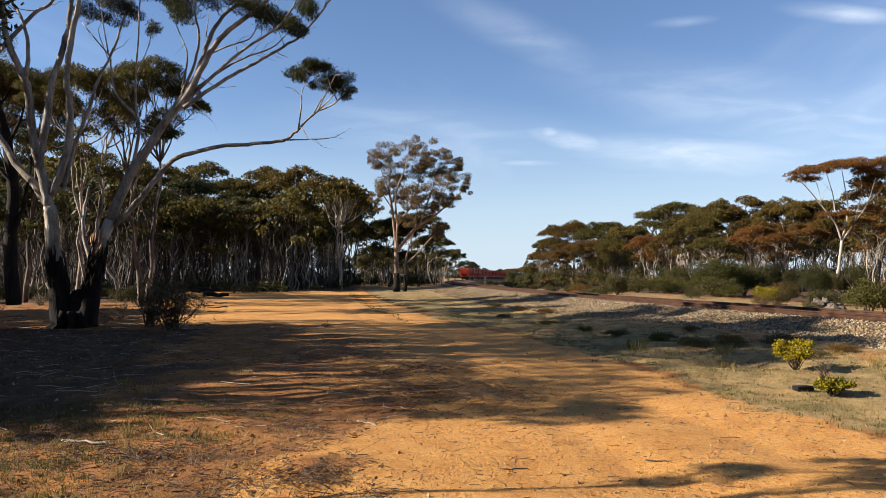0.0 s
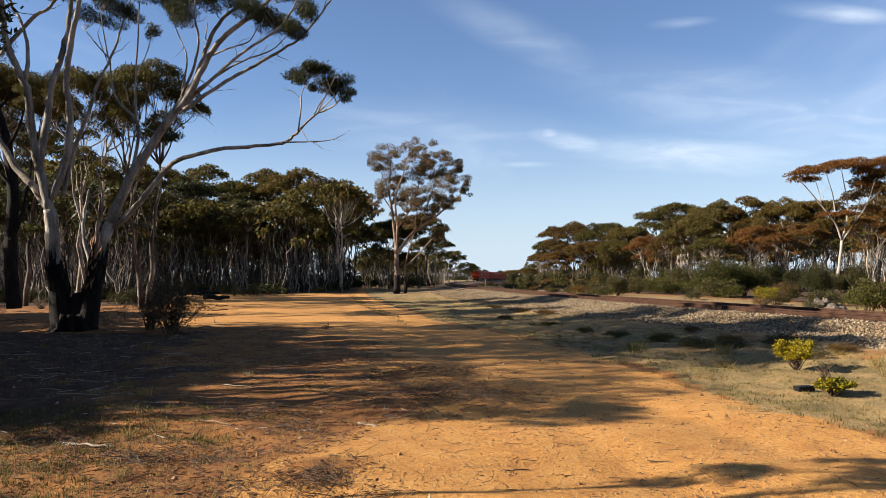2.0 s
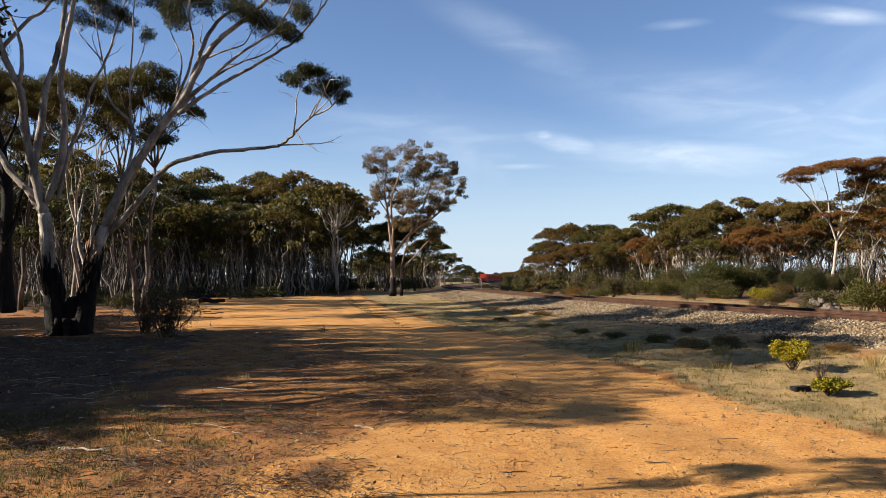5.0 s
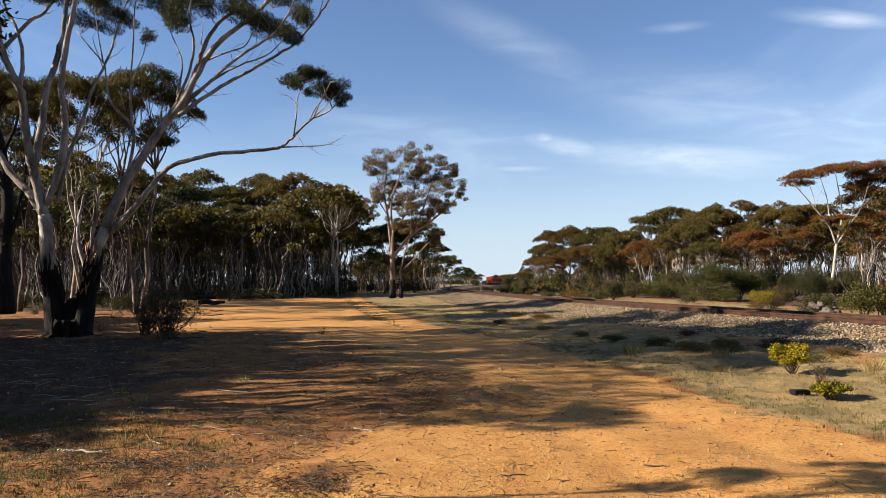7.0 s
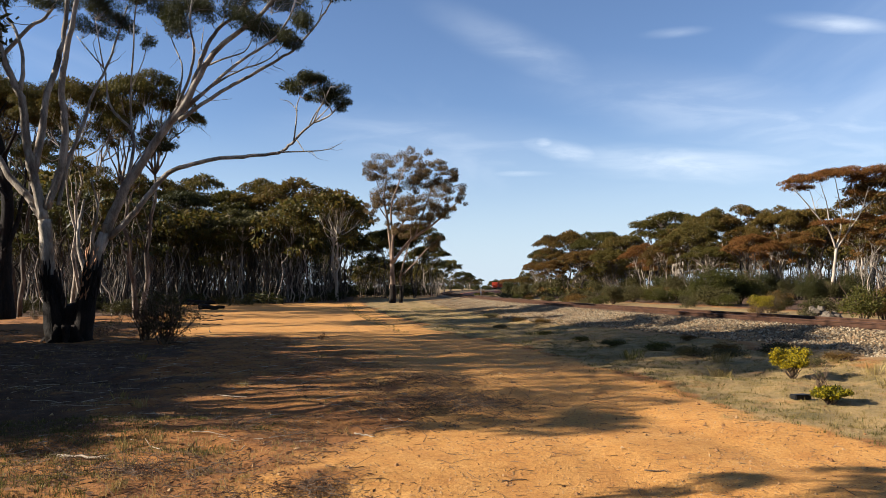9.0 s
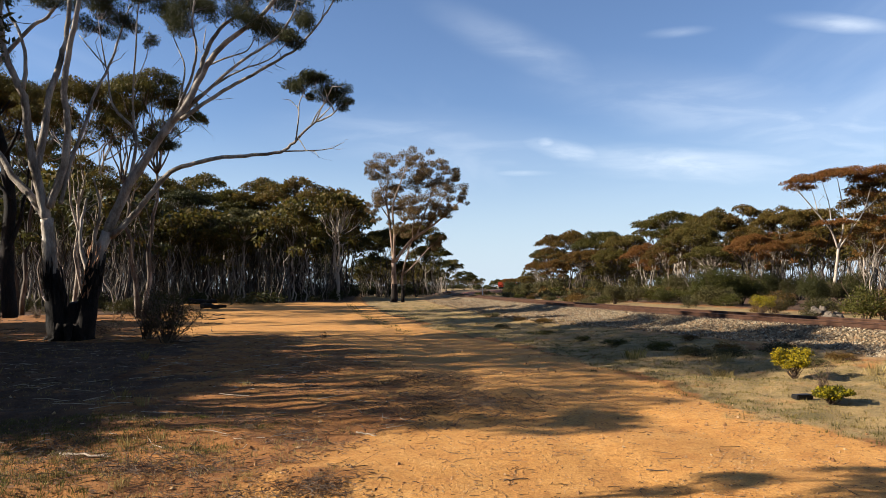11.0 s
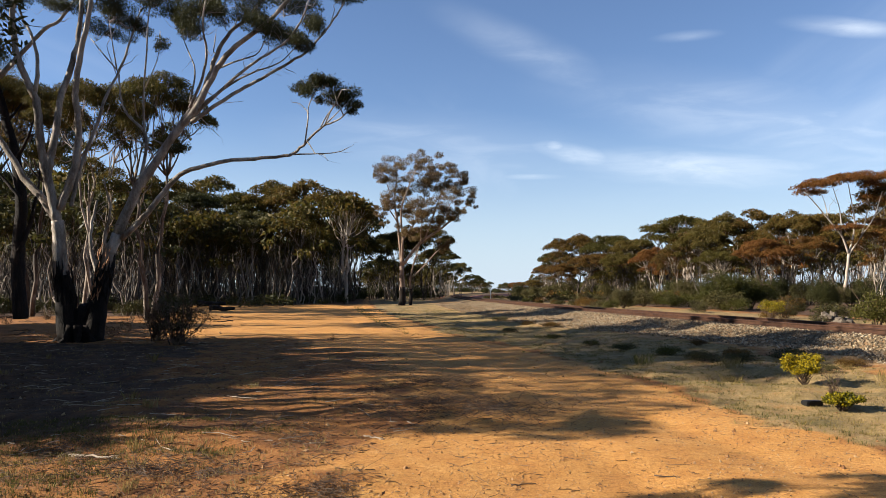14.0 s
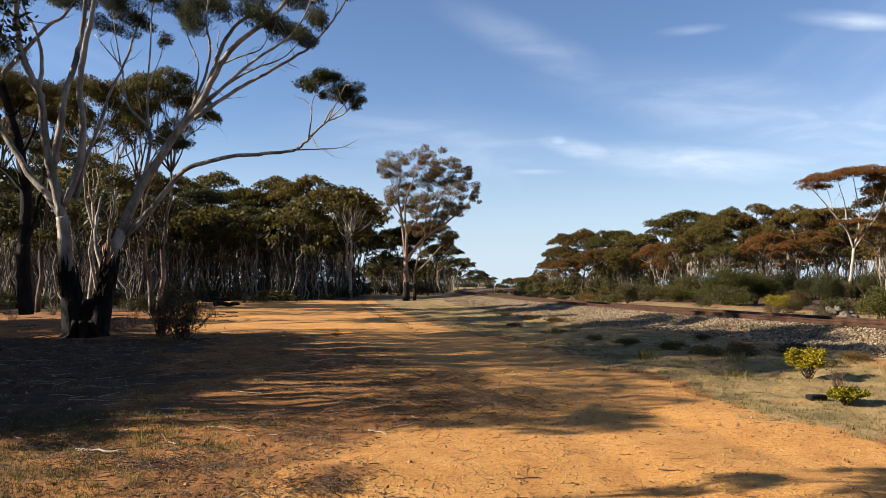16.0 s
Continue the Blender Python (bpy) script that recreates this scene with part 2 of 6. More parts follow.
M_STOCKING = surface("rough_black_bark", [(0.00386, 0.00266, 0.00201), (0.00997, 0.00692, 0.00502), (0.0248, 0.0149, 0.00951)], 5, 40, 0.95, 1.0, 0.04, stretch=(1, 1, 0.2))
M_TORN = surface("torn_red_bark", [(0.155, 0.0585, 0.0251), (0.276, 0.128, 0.0602), (0.342, 0.202, 0.111)], 6, 40, 0.9, 0.6, 0.02, stretch=(1, 1, 0.2))
M_LEAF = foliage("gum_leaves", [(0.0281, 0.0293, 0.00602), (0.0602, 0.0527, 0.01), (0.0961, 0.0681, 0.0145), (0.125, 0.0655, 0.0161)])
M_LEAF_DARK = foliage("dark_gum_leaves", [(0.022, 0.024, 0.008), (0.042, 0.042, 0.012), (0.074, 0.061, 0.016)], 0.25)
M_LEAF_RUST = foliage("russet_gum_leaves", [(0.0441, 0.0356, 0.00702), (0.0883, 0.0543, 0.0115), (0.136, 0.0602, 0.0145), (0.16, 0.0554, 0.0161)])
M_LEAF_PALE = foliage("pale_gum_leaves", [(0.0401, 0.0352, 0.0138), (0.0846, 0.0616, 0.0242), (0.134, 0.0836, 0.0363), (0.16, 0.088, 0.0398)], 0.35)
M_SHRUB = foliage("grey_green_shrub_leaves", [(0.0276, 0.0266, 0.00853), (0.0607, 0.0532, 0.0176), (0.0997, 0.0798, 0.0301)])
M_SHRUB_GREEN = foliage("green_shrub_leaves", [(0.0276, 0.0293, 0.00602), (0.0552, 0.0532, 0.01), (0.0883, 0.0772, 0.0161)])
M_SHRUB_RUST = foliage("rusty_shrub_leaves", [(0.0497, 0.0266, 0.00702), (0.0997, 0.0532, 0.0125), (0.155, 0.0906, 0.0201)])
M_YELLOW = foliage("yellow_blossom", [(0.0883, 0.0852, 0.00602), (0.231, 0.176, 0.00602), (0.342, 0.239, 0.00753)], 0.25)
M_GRASS_DRY = foliage("dry_grass", [(0.0981, 0.0692, 0.0196), (0.197, 0.138, 0.045), (0.29, 0.213, 0.0827)], 0.3)
M_GRASS_GREEN = foliage("green_grass", [(0.0414, 0.04, 0.009), (0.0828, 0.0745, 0.0176), (0.138, 0.112, 0.0351)], 0.3)
M_TWIG = surface("dead_twigs", [(0.0276, 0.0159, 0.01), (0.0717, 0.0452, 0.0276), (0.138, 0.0959, 0.0652)], 3, 30)
M_STICK = surface("bleached_stick", [(0.166, 0.117, 0.0753), (0.303, 0.239, 0.17), (0.386, 0.319, 0.24)], 8, 60)
M_LITTER = foliage("fallen_leaves", [(0.0331, 0.0159, 0.00753), (0.0883, 0.0426, 0.0176), (0.166, 0.0959, 0.0452)], 0.05, 0.8)


M_BALLAST = stone_material("ballast_stone", [(0.05, 0.036, 0.02), (0.11, 0.082, 0.05), (0.18, 0.128, 0.074), (0.17, 0.096, 0.044), (0.27, 0.205, 0.122), (0.30, 0.25, 0.175)])
M_BED = surface("ballast_bed", [(0.0445, 0.0282, 0.0138), (0.134, 0.0862, 0.0415), (0.24, 0.163, 0.0848)], 9, 22, 0.95, 1.0, 0.06)
M_PEBBLE = stone_material("sandstone_pebbles", [(0.143, 0.0639, 0.0226), (0.265, 0.138, 0.0552), (0.342, 0.224, 0.111), (0.21, 0.0959, 0.0351)])
M_ROCK = stone_material("pale_rock", [(0.0386, 0.0293, 0.0211), (0.069, 0.0532, 0.0391), (0.11, 0.0878, 0.0652)])
M_EARTH = surface("red_earth", [(0.22, 0.07, 0.036), (0.31, 0.105, 0.055), (0.38, 0.15, 0.08)], 0.4, 5, 0.95, 0.6, 0.03)
M_RAIL = surface("rusty_rail_steel", [(0.0248, 0.0106, 0.00602), (0.0497, 0.0224, 0.012), (0.0773, 0.0373, 0.0201)], 3, 40, 0.6, 0.3, 0.003, 0.35)
M_SLEEPER = surface("brown_timber_sleeper", [(0.0221, 0.0106, 0.00602), (0.0497, 0.0239, 0.0131), (0.0828, 0.0426, 0.0231)], 4, 40, 0.9, 0.6, 0.01, per_object=0.3, stretch=(0.3, 1, 1))
M_RED = surface("orange_red_wagon_paint", [(0.21, 0.0187, 0.00803), (0.287, 0.0293, 0.0111), (0.331, 0.0452, 0.0176)], 0.6, 14, 0.5, 0.15, 0.004, per_object=0.3)
M_BOGIE = surface("grimy_black_steel", [(0.00662, 0.00532, 0.00452), (0.0166, 0.0128, 0.01), (0.0331, 0.0239, 0.0176)], 3, 30, 0.7, 0.3, 0.004, 0.4)
M_POST = surface("white_painted_post", [(0.6, 0.58, 0.54), (0.75, 0.73, 0.69), (0.82, 0.8, 0.77)], 3, 30, 0.6, 0.1, 0.002)
M_BOX = surface("black_plastic", [(0.00331, 0.00319, 0.00301), (0.00662, 0.00639, 0.00602), (0.011, 0.0101, 0.009)], 6, 50, 0.5, 0.1, 0.002)


# ---------------------------------------------------------------- mesh helpers
def mesh_of(name, verts, faces, material, smooth=False):
    """One mesh from arrays: faces is an (n, 3) or (n, 4) array, or a list of such arrays."""
    sets = faces if isinstance(faces, list) else [faces]
    sets = [np.asarray(f, np.int32) for f in sets if len(f)]
    verts = np.asarray(verts, np.float32)
    me = bpy.data.meshes.new(name)
    me.vertices.add(len(verts))
    me.vertices.foreach_set("co", verts.ravel())
    flat = np.concatenate([f.ravel() for f in sets])
    sizes = np.concatenate([np.full(len(f), f.shape[1], np.int32) for f in sets])
    me.loops.add(len(flat))
    me.loops.foreach_set("vertex_index", flat)
    me.polygons.add(len(sizes))
    me.polygons.foreach_set("loop_start", np.concatenate([[0], np.cumsum(sizes)[:-1]]).astype(np.int32))
    me.polygons.foreach_set("use_smooth", np.full(len(sizes), smooth))
    me.materials.append(material)
    me.update(calc_edges=True)
    me.validate()
    return me


def thing(name, m, label, category, group="", kind=""):
    ob = new(name)
    ob.empty_display_size = 0.2
    ob.matrix_world = m
    return tagged(ob, label, category, group, kind)


def part(name, me, parent, label=""):
    ob = new(name, me)
    ob.parent = parent
    return tagged(ob, label)


class Builder:
    """Collects tubes, boxes and leaves as arrays."""

    def __init__(self):
        self.v, self.q, self.t, self.n = [], [], [], 0
        self.nodes = []

    def add(self, v, q=None, t=None):
        v = np.asarray(v, float)
        if q is not None and len(q):
            self.q.append(np.asarray(q, int) + self.n)
        if t is not None and len(t):
            self.t.append(np.asarray(t, int) + self.n)
        self.v.append(v)
        self.n += len(v)

    def mesh(self, name, material, smooth=False):
        fs = []
        if self.q:
            fs.append(np.concatenate(self.q))
        if self.t:
            fs.append(np.concatenate(self.t))
        return mesh_of(name, np.concatenate(self.v), fs, material, smooth)

    def tube(self, pts, radii, sides=6, rng=None, rough=0.0):
        pts = np.asarray(pts, float)
        k = len(pts)
        tan = np.gradient(pts, axis=0)
        tan /= np.linalg.norm(tan, axis=1)[:, None] + 1e-9
        ref = np.array([0.0, 1.0, 0.0]) if abs(tan[0][2]) > 0.7 else np.array([0.0, 0.0, 1.0])
        u = np.cross(tan, ref); u /= np.linalg.norm(u, axis=1)[:, None] + 1e-9
        w = np.cross(tan, u)
        a = np.arange(sides) * 2 * math.pi / sides
        r = np.asarray(radii, float)[:, None] * np.ones(sides)
        if rng is not None and rough:
            r = r * (1 + rng.uniform(-rough, rough, r.shape))
        v = pts[:, None, :] + r[..., None] * (np.cos(a)[None, :, None] * u[:, None, :] + np.sin(a)[None, :, None] * w[:, None, :])
        i = np.arange(k - 1)[:, None] * sides
        j = np.arange(sides)[None, :]
        jn = (j + 1) % sides
        q = np.stack([i + j, i + jn, i + sides + jn, i + sides + j], -1).reshape(-1, 4)
        caps = [[0, s + 1, s] for s in range(1, sides - 1)] + [[(k - 1) * sides, (k - 1) * sides + s, (k - 1) * sides + s + 1] for s in range(1, sides - 1)]
        self.add(v.reshape(-1, 3), q, caps)

    def box(self, c, size, m=None):
        s = np.array(size) / 2
        v = np.array([[x, y, z] for x in (-1, 1) for y in (-1, 1) for z in (-1, 1)], float) * s + np.array(c)
        if m is not None:
            v = np.array([m @ Vector(p) for p in v])
        self.add(v, [[0, 1, 3, 2], [4, 6, 7, 5], [0, 4, 5, 1], [2, 3, 7, 6], [0, 2, 6, 4], [1, 5, 7, 3]])

    def leaves(self, rng, c, length, width, droop=0.6):
        n = len(c)
        if not n:
            return
        d = rng.normal(size=(n, 3))
        d[:, 2] -= droop * 1.6
        d /= np.linalg.norm(d, axis=1)[:, None]
        s = np.cross(d, rng.normal(size=(n, 3)))
        s /= np.linalg.norm(s, axis=1)[:, None] + 1e-9
        ln = (length * rng.uniform(0.6, 1.25, n))[:, None]
        wd = (width * rng.uniform(0.7, 1.3, n))[:, None]
        v = np.stack([c, c + d * ln * 0.45 + s * wd / 2, c + d * ln, c + d * ln * 0.45 - s * wd / 2], 1).reshape(-1, 3)
        self.add(v, np.arange(4 * n).reshape(-1, 4))

    def flat_leaves(self, rng, c, length, width):
        """Leaves lying on the ground, a little curled and tilted."""
        n = len(c)
        a = rng.uniform(0, 6.28, n)
        d = np.stack([np.cos(a), np.sin(a), rng.normal(0, 0.12, n)], -1) * (length * rng.uniform(0.5, 1.3, n))[:, None]
        s = np.stack([-np.sin(a), np.cos(a), rng.normal(0, 0.3, n)], -1) * (width * rng.uniform(0.7, 1.3, n))[:, None] / 2
        v = np.stack([c, c + d * 0.45 + s, c + d, c + d * 0.45 - s], 1).reshape(-1, 3)
        self.add(v, np.arange(4 * n).reshape(-1, 4))

    def cap(self, rng, c, rx, rz, n, length, width):
        """An umbrella of leaves: a thin, uneven dome, open below."""
        q = np.sqrt(rng.uniform(0, 1, n))
        a = rng.uniform(0, 6.28, n)
        k = 1 + 0.14 * np.sin(3 * a + c[0] * 5) + 0.1 * np.sin(5 * a + c[1] * 7)
        z = np.sqrt(np.maximum(0, 1 - q * q)) * rng.uniform(0.5, 1.0, n) - 0.25 * q * rng.uniform(0, 1, n)
        p = np.stack([q * k * np.cos(a) * rx, q * k * np.sin(a) * rx, z * rz], -1)
        self.leaves(rng, np.asarray(c) + p, length, width, 0.25)

    def puff(self, rng, c, rx, rz, n, length, width, droop=0.6):
        """A clump of leaves, denser towards its upper shell, with a ragged underside."""
        p = rng.normal(size=(n, 3))
        p /= np.linalg.norm(p, axis=1)[:, None]
        p *= (rng.uniform(0, 1, n) ** 0.3)[:, None]
        p[:, 2] = np.where(p[:, 2] < 0, p[:, 2] * 0.7, p[:, 2])
        self.leaves(rng, np.asarray(c) + p * np.array([rx, rx, rz]), length, width, droop)


def curve_path(rng, a, b, n=5, wobble=0.06, sag=0.0):
    a, b = np.asarray(a, float), np.asarray(b, float)
    t = np.linspace(0, 1, n)[:, None]
    ln = np.linalg.norm(b - a)
    p = a + (b - a) * t
    off = rng.normal(size=(n, 3)) * wobble * ln
    off[0] = off[-1] = 0
    p += off
    p[:, 2] += (np.sin(t[:, 0] * math.pi)) * sag * ln
    return p


def smooth_path(pts, per=4):
    """Catmull-Rom through the given points."""
    p = np.asarray(pts, float)
    q = np.vstack([2 * p[0] - p[1], p, 2 * p[-1] - p[-2]])
    out = []
    for i in range(1, len(q) - 2):
        for t in np.arange(per) / per:
            out.append(0.5 * (2 * q[i] + (q[i + 1] - q[i - 1]) * t + (2 * q[i - 1] - 5 * q[i] + 4 * q[i + 1] - q[i + 2]) * t * t
                              + (3 * q[i] - q[i - 1] - 3 * q[i + 1] + q[i + 2]) * t ** 3))
    out.append(p[-1])
    return np.array(out)


# ---------------------------------------------------------------- plan of the line and the road
SLOPE_Y = [-400, 19, 40, 70, 110, 150, 200, 240, 280, 2000]
SLOPE = [-0.20, -0.20, -0.135, -0.085, -0.04, -0.005, 0.085, 0.145, 0.15, 0.15]
LINE_Y = np.arange(-400.0, 1600.0, 1.0)
_s = np.interp(LINE_Y, SLOPE_Y, SLOPE)
_x = np.concatenate([[0], np.cumsum((_s[1:] + _s[:-1]) / 2)])
LINE_X = _x - np.interp(19.0, LINE_Y, _x) + 11.8
_len = np.concatenate([[0], np.cumsum(np.hypot(np.diff(LINE_X), 1.0))])


def line_x(y):
    return np.interp(y, LINE_Y, LINE_X)


def line_at(s):
    """Place and heading on the railway, s metres along it."""
    y = float(np.interp(s, _len, LINE_Y))
    return float(line_x(y)), y, float(np.interp(y, SLOPE_Y, SLOPE))


def line_s(y):
    return float(np.interp(y, LINE_Y, _len))


ROAD_Y = [-60, 5, 10, 15, 21, 26, 34, 50, 70, 110, 200]
ROAD_R = [7, 4.9, 3.75, 3.15, 1.86, 0.3, -1.3, -4.2, -7.2, -12, -20]
ROAD_W = [8, 5.8, 3.9, 3.9, 4.2, 5.2, 8.0, 9.0, 6.5, 5.0, 4.0]


def step(a, b, x):
    t = np.clip((x - a) / (b - a), 0, 1)
    return t * t * (3 - 2 * t)


def rough_field(x, y, seed, size):
    """Smooth value noise from a few sines, in about -1..1."""
    r = np.random.default_rng(seed)
    v = np.zeros(np.broadcast(x, y).shape)
    for k in range(7):
        a, f, p = r.uniform(0, 6.28), r.uniform(0.6, 1.8) / size * 6.28, r.uniform(0, 6.28)
        v = v + np.sin((x * math.cos(a) + y * math.sin(a)) * f + p)
    return v / 4.0


def off_line(x, y):
    """Distance from the railway's centre, less than 0 on the road's side."""
    sl = np.interp(y, SLOPE_Y, SLOPE)
    return (x - line_x(y)) / np.sqrt(1 + sl * sl)


def zones(x, y):
    right = np.interp(y, ROAD_Y, ROAD_R)
    width = np.interp(y, ROAD_Y, ROAD_W)
    wave = 0.35 * rough_field(x, y, 5, 5.0) + 0.22 * rough_field(x, y, 6, 1.3)
    sand = step(-0.5, 0.45, right - x + wave * 0.6) * step(-2.6, 1.6, x - (right - width) + wave * 3)
    clearing = step(24, 27, y) * step(90, 80, y) * step(-2, 2, x + 0.34 * y + 1.5 + 2 * wave) * step(-0.5, 0.5, right - x)
    sand = np.maximum(sand, clearing)
    d = off_line(x, y)
    verge = step(-0.2, 0.7, x - right + wave) * step(-3.2, -5.4, d + 2.2 * wave)
    toe = -3.9 - 1.7 * step(18, 36, y)
    scree = step(-0.9, 0.5, d - toe + 1.1 * wave) * step(-1.9, -2.6, d) * step(140, 110, y)
    verge = np.maximum(verge, step(2.6, 3.4, d) * step(16, 9, d))
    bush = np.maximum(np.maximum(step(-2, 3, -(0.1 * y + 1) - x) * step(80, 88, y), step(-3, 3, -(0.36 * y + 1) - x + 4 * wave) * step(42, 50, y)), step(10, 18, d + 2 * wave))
    # deep shade under the near left trees, put into the ground colour
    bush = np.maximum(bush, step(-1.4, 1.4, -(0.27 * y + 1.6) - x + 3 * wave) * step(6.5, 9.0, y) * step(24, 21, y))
    return sand, verge, bush, scree


def ground_z(x, y):
    x, y = np.asarray(x, float), np.asarray(y, float)
    sand, verge, bush, scree = zones(x, y)
    d = off_line(x, y)
    z = 0.22 * step(-8.0, -3.0, d) * step(8, 3, d) + 0.1 * step(0, 6, d)
    z = z - 1.15 * step(130, 230, y) * step(-30, -8, d)
    near = step(120, 60, y)
    z = z + near * (0.035 * rough_field(x, y, 11, 3.0) + (1 - sand) * (0.03 * rough_field(x, y, 12, 0.8) + 0.03 * rough_field(x, y, 13, 1.9)))
    right = np.interp(y, ROAD_Y, ROAD_R)
    for k in (1.3, 2.9):
        z = z - 0.025 * sand * near * np.exp(-((right - k - x) / 0.28) ** 2)
    return z - 0.02


def gz(x, y):
    return float(ground_z(np.array([x]), np.array([y]))[0])


# ---------------------------------------------------------------- ground
def spaced(*runs):
    out = []
    for a, b, st in runs:
        out.append(np.arange(a, b, st))
    return np.concatenate(out)


def make_ground():
    xs = spaced((-2600, -400, 200), (-400, -80, 16), (-80, -24, 2), (-24, -9, 0.4), (-9, 9, 0.12), (9, 24, 0.4), (24, 80, 2), (80, 400, 16), (400, 2601, 200))
    ys = spaced((-600, -60, 60), (-60, 0, 3), (0, 4, 0.5), (4, 26, 0.12), (26, 60, 0.4), (60, 140, 1.6), (140, 420, 8), (420, 1000, 40), (1000, 3001, 200))
    X, Y = np.meshgrid(xs, ys)
    Z = ground_z(X, Y)
    nx, ny = len(xs), len(ys)
    i = np.arange((ny - 1) * (nx - 1))
    r, c = i // (nx - 1), i % (nx - 1)
    a = r * nx + c
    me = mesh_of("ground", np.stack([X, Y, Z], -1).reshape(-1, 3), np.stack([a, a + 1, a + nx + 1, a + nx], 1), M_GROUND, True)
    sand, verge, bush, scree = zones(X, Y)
    for nm, val in (("sand_zone", sand), ("verge_zone", verge), ("litter_shade_zone", bush), ("scree_zone", scree)):
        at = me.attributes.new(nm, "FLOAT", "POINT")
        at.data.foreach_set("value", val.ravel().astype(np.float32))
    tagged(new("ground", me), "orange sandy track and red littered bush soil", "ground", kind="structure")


make_ground()


# ---------------------------------------------------------------- railway
def sweep(profile, y0, y1, st, closed=False):
    """A profile of (across, up) swept along the railway."""
    ys = np.arange(y0, y1 + st / 2, st)
    sl = np.interp(ys, SLOPE_Y, SLOPE)
    nrm = 1 / np.sqrt(1 + sl * sl)
    px, py = nrm, -sl * nrm
    prof = np.asarray(profile, float)
    v = np.stack([line_x(ys)[:, None] + px[:, None] * prof[None, :, 0], ys[:, None] + py[:, None] * prof[None, :, 0],
                  np.broadcast_to(prof[None, :, 1], (len(ys), len(prof)))], -1)
    k, n = len(prof), len(ys)
    b = Builder()
    j = np.arange(k if closed else k - 1)
    jn = (j + 1) % k
    i = np.arange(n - 1)[:, None] * k
    b.add(v.reshape(-1, 3), np.stack([i + j, i + jn, i + k + jn, i + k + j], -1).reshape(-1, 4))
    return b


def make_railway():
    tagged(new("embankment", sweep([(-6.2, -1.35), (-3.5, 0.10), (-2.9, 0.12), (2.9, 0.12), (3.5, 0.10), (6.2, -1.35)], 140, 900, 3).mesh("embankment", M_EARTH)),
           "red earth embankment under the railway", "embankment", kind="structure")
    tagged(new("ballast_bed", sweep([(-3.1, 0.08), (-2.6, 0.22), (-1.65, 0.44), (1.65, 0.44), (2.6, 0.22), (3.1, 0.08)], -60, 600, 1).mesh("ballast_bed", M_BED)),
           "grey-brown crushed stone ballast bed of the railway", "ballast", kind="structure")
    # loose stones on the near shoulder
    rng = np.random.default_rng(3)
    n = 62000
    y = 4 + 76 * rng.uniform(0, 1, n) ** 1.25
    d = rng.uniform(-3.35, 1.7, n)
    d = np.where(rng.uniform(0, 1, n) < 0.7, rng.uniform(-3.4, -0.9, n), d)
    far = (rng.uniform(0, 1, n) < 0.4) & (y > 14)
    d = np.where(far, -3.0 - (0.8 + 1.9 * step(18, 36, y)) * rng.uniform(0, 1, n) ** 1.5, d)
    sl = np.interp(y, SLOPE_Y, SLOPE)
    nrm = 1 / np.sqrt(1 + sl * sl)
    x = line_x(y) + nrm * d
    z = np.where(d < -3.05, ground_z(x, y - sl * nrm * d) + 0.012, np.interp(d, [-3.4, -2.6, -1.65, 1.7], [0.16, 0.23, 0.45, 0.45]))
    stones("ballast", x, y - sl * nrm * d, z, 0.025, 0.055, M_BALLAST, rng, "loose grey and brown crushed stone ballast", "ballast")
    tr = thing("railway_track", pose(0, 0, 0), "rusty steel rails on brown timber sleepers", "railway track", kind="structure")
    for c in (-0.755, 0.755):
        prof = [(-0.07, 0.46), (0.07, 0.46), (0.07, 0.475), (0.012, 0.495), (0.012, 0.575), (0.036, 0.585), (0.036, 0.618), (0.026, 0.625),
                (-0.026, 0.625), (-0.036, 0.618), (-0.036, 0.585), (-0.012, 0.575), (-0.012, 0.495), (-0.07, 0.475)]
        part("rail", sweep([(c + a, u) for a, u in prof], -60, 620, 2, True).mesh("rail", M_RAIL), tr)
    b = Builder()
    b.box((0, 0, 0.43), (2.5, 0.23, 0.07))
    me = b.mesh("sleeper", M_SLEEPER)
    s = line_s(10)
    for k in range(290):
        x, yy, sl = line_at(s + 0.62 * k + rng.uniform(-0.02, 0.02))
        part("sleeper", me, tr).matrix_basis = pose(x, yy, rng.uniform(-0.005, 0.012), 0, 0, math.degrees(-math.atan(sl)) + rng.uniform(-1, 1))


def stones(name, x, y, z, small, large, material, rng, label, category):
    """Many angular stones in one mesh of kind stuff."""
    n = len(x)
    base = np.array([[1, 0, 0], [0, 1, 0], [-1, 0, 0], [0, -1, 0], [0.2, 0.1, 0.8], [0.1, -0.2, -0.6]], float)
    tri = np.array([[0, 1, 4], [1, 2, 4], [2, 3, 4], [3, 0, 4], [1, 0, 5], [2, 1, 5], [3, 2, 5], [0, 3, 5]])
    sz = rng.uniform(small, large, n)[:, None, None] * rng.uniform(0.6, 1.3, (n, 1, 3))
    v = base[None] * rng.uniform(0.7, 1.25, (n, 6, 1)) * sz
    a = rng.uniform(0, 6.28, n)
    ca, sa = np.cos(a)[:, None], np.sin(a)[:, None]
    t = rng.normal(0, 0.35, (n, 1))
    v = np.stack([v[..., 0] * ca - v[..., 1] * sa, v[..., 0] * sa + v[..., 1] * ca, v[..., 2] + t * v[..., 0]], -1)
    v += np.stack([x, y, z], -1)[:, None, :]
    f = (tri[None] + 6 * np.arange(n)[:, None, None]).reshape(-1, 3)
    return tagged(new(name, mesh_of(name, v.reshape(-1, 3), f, material)), label, category, kind="stuff")


make_railway()


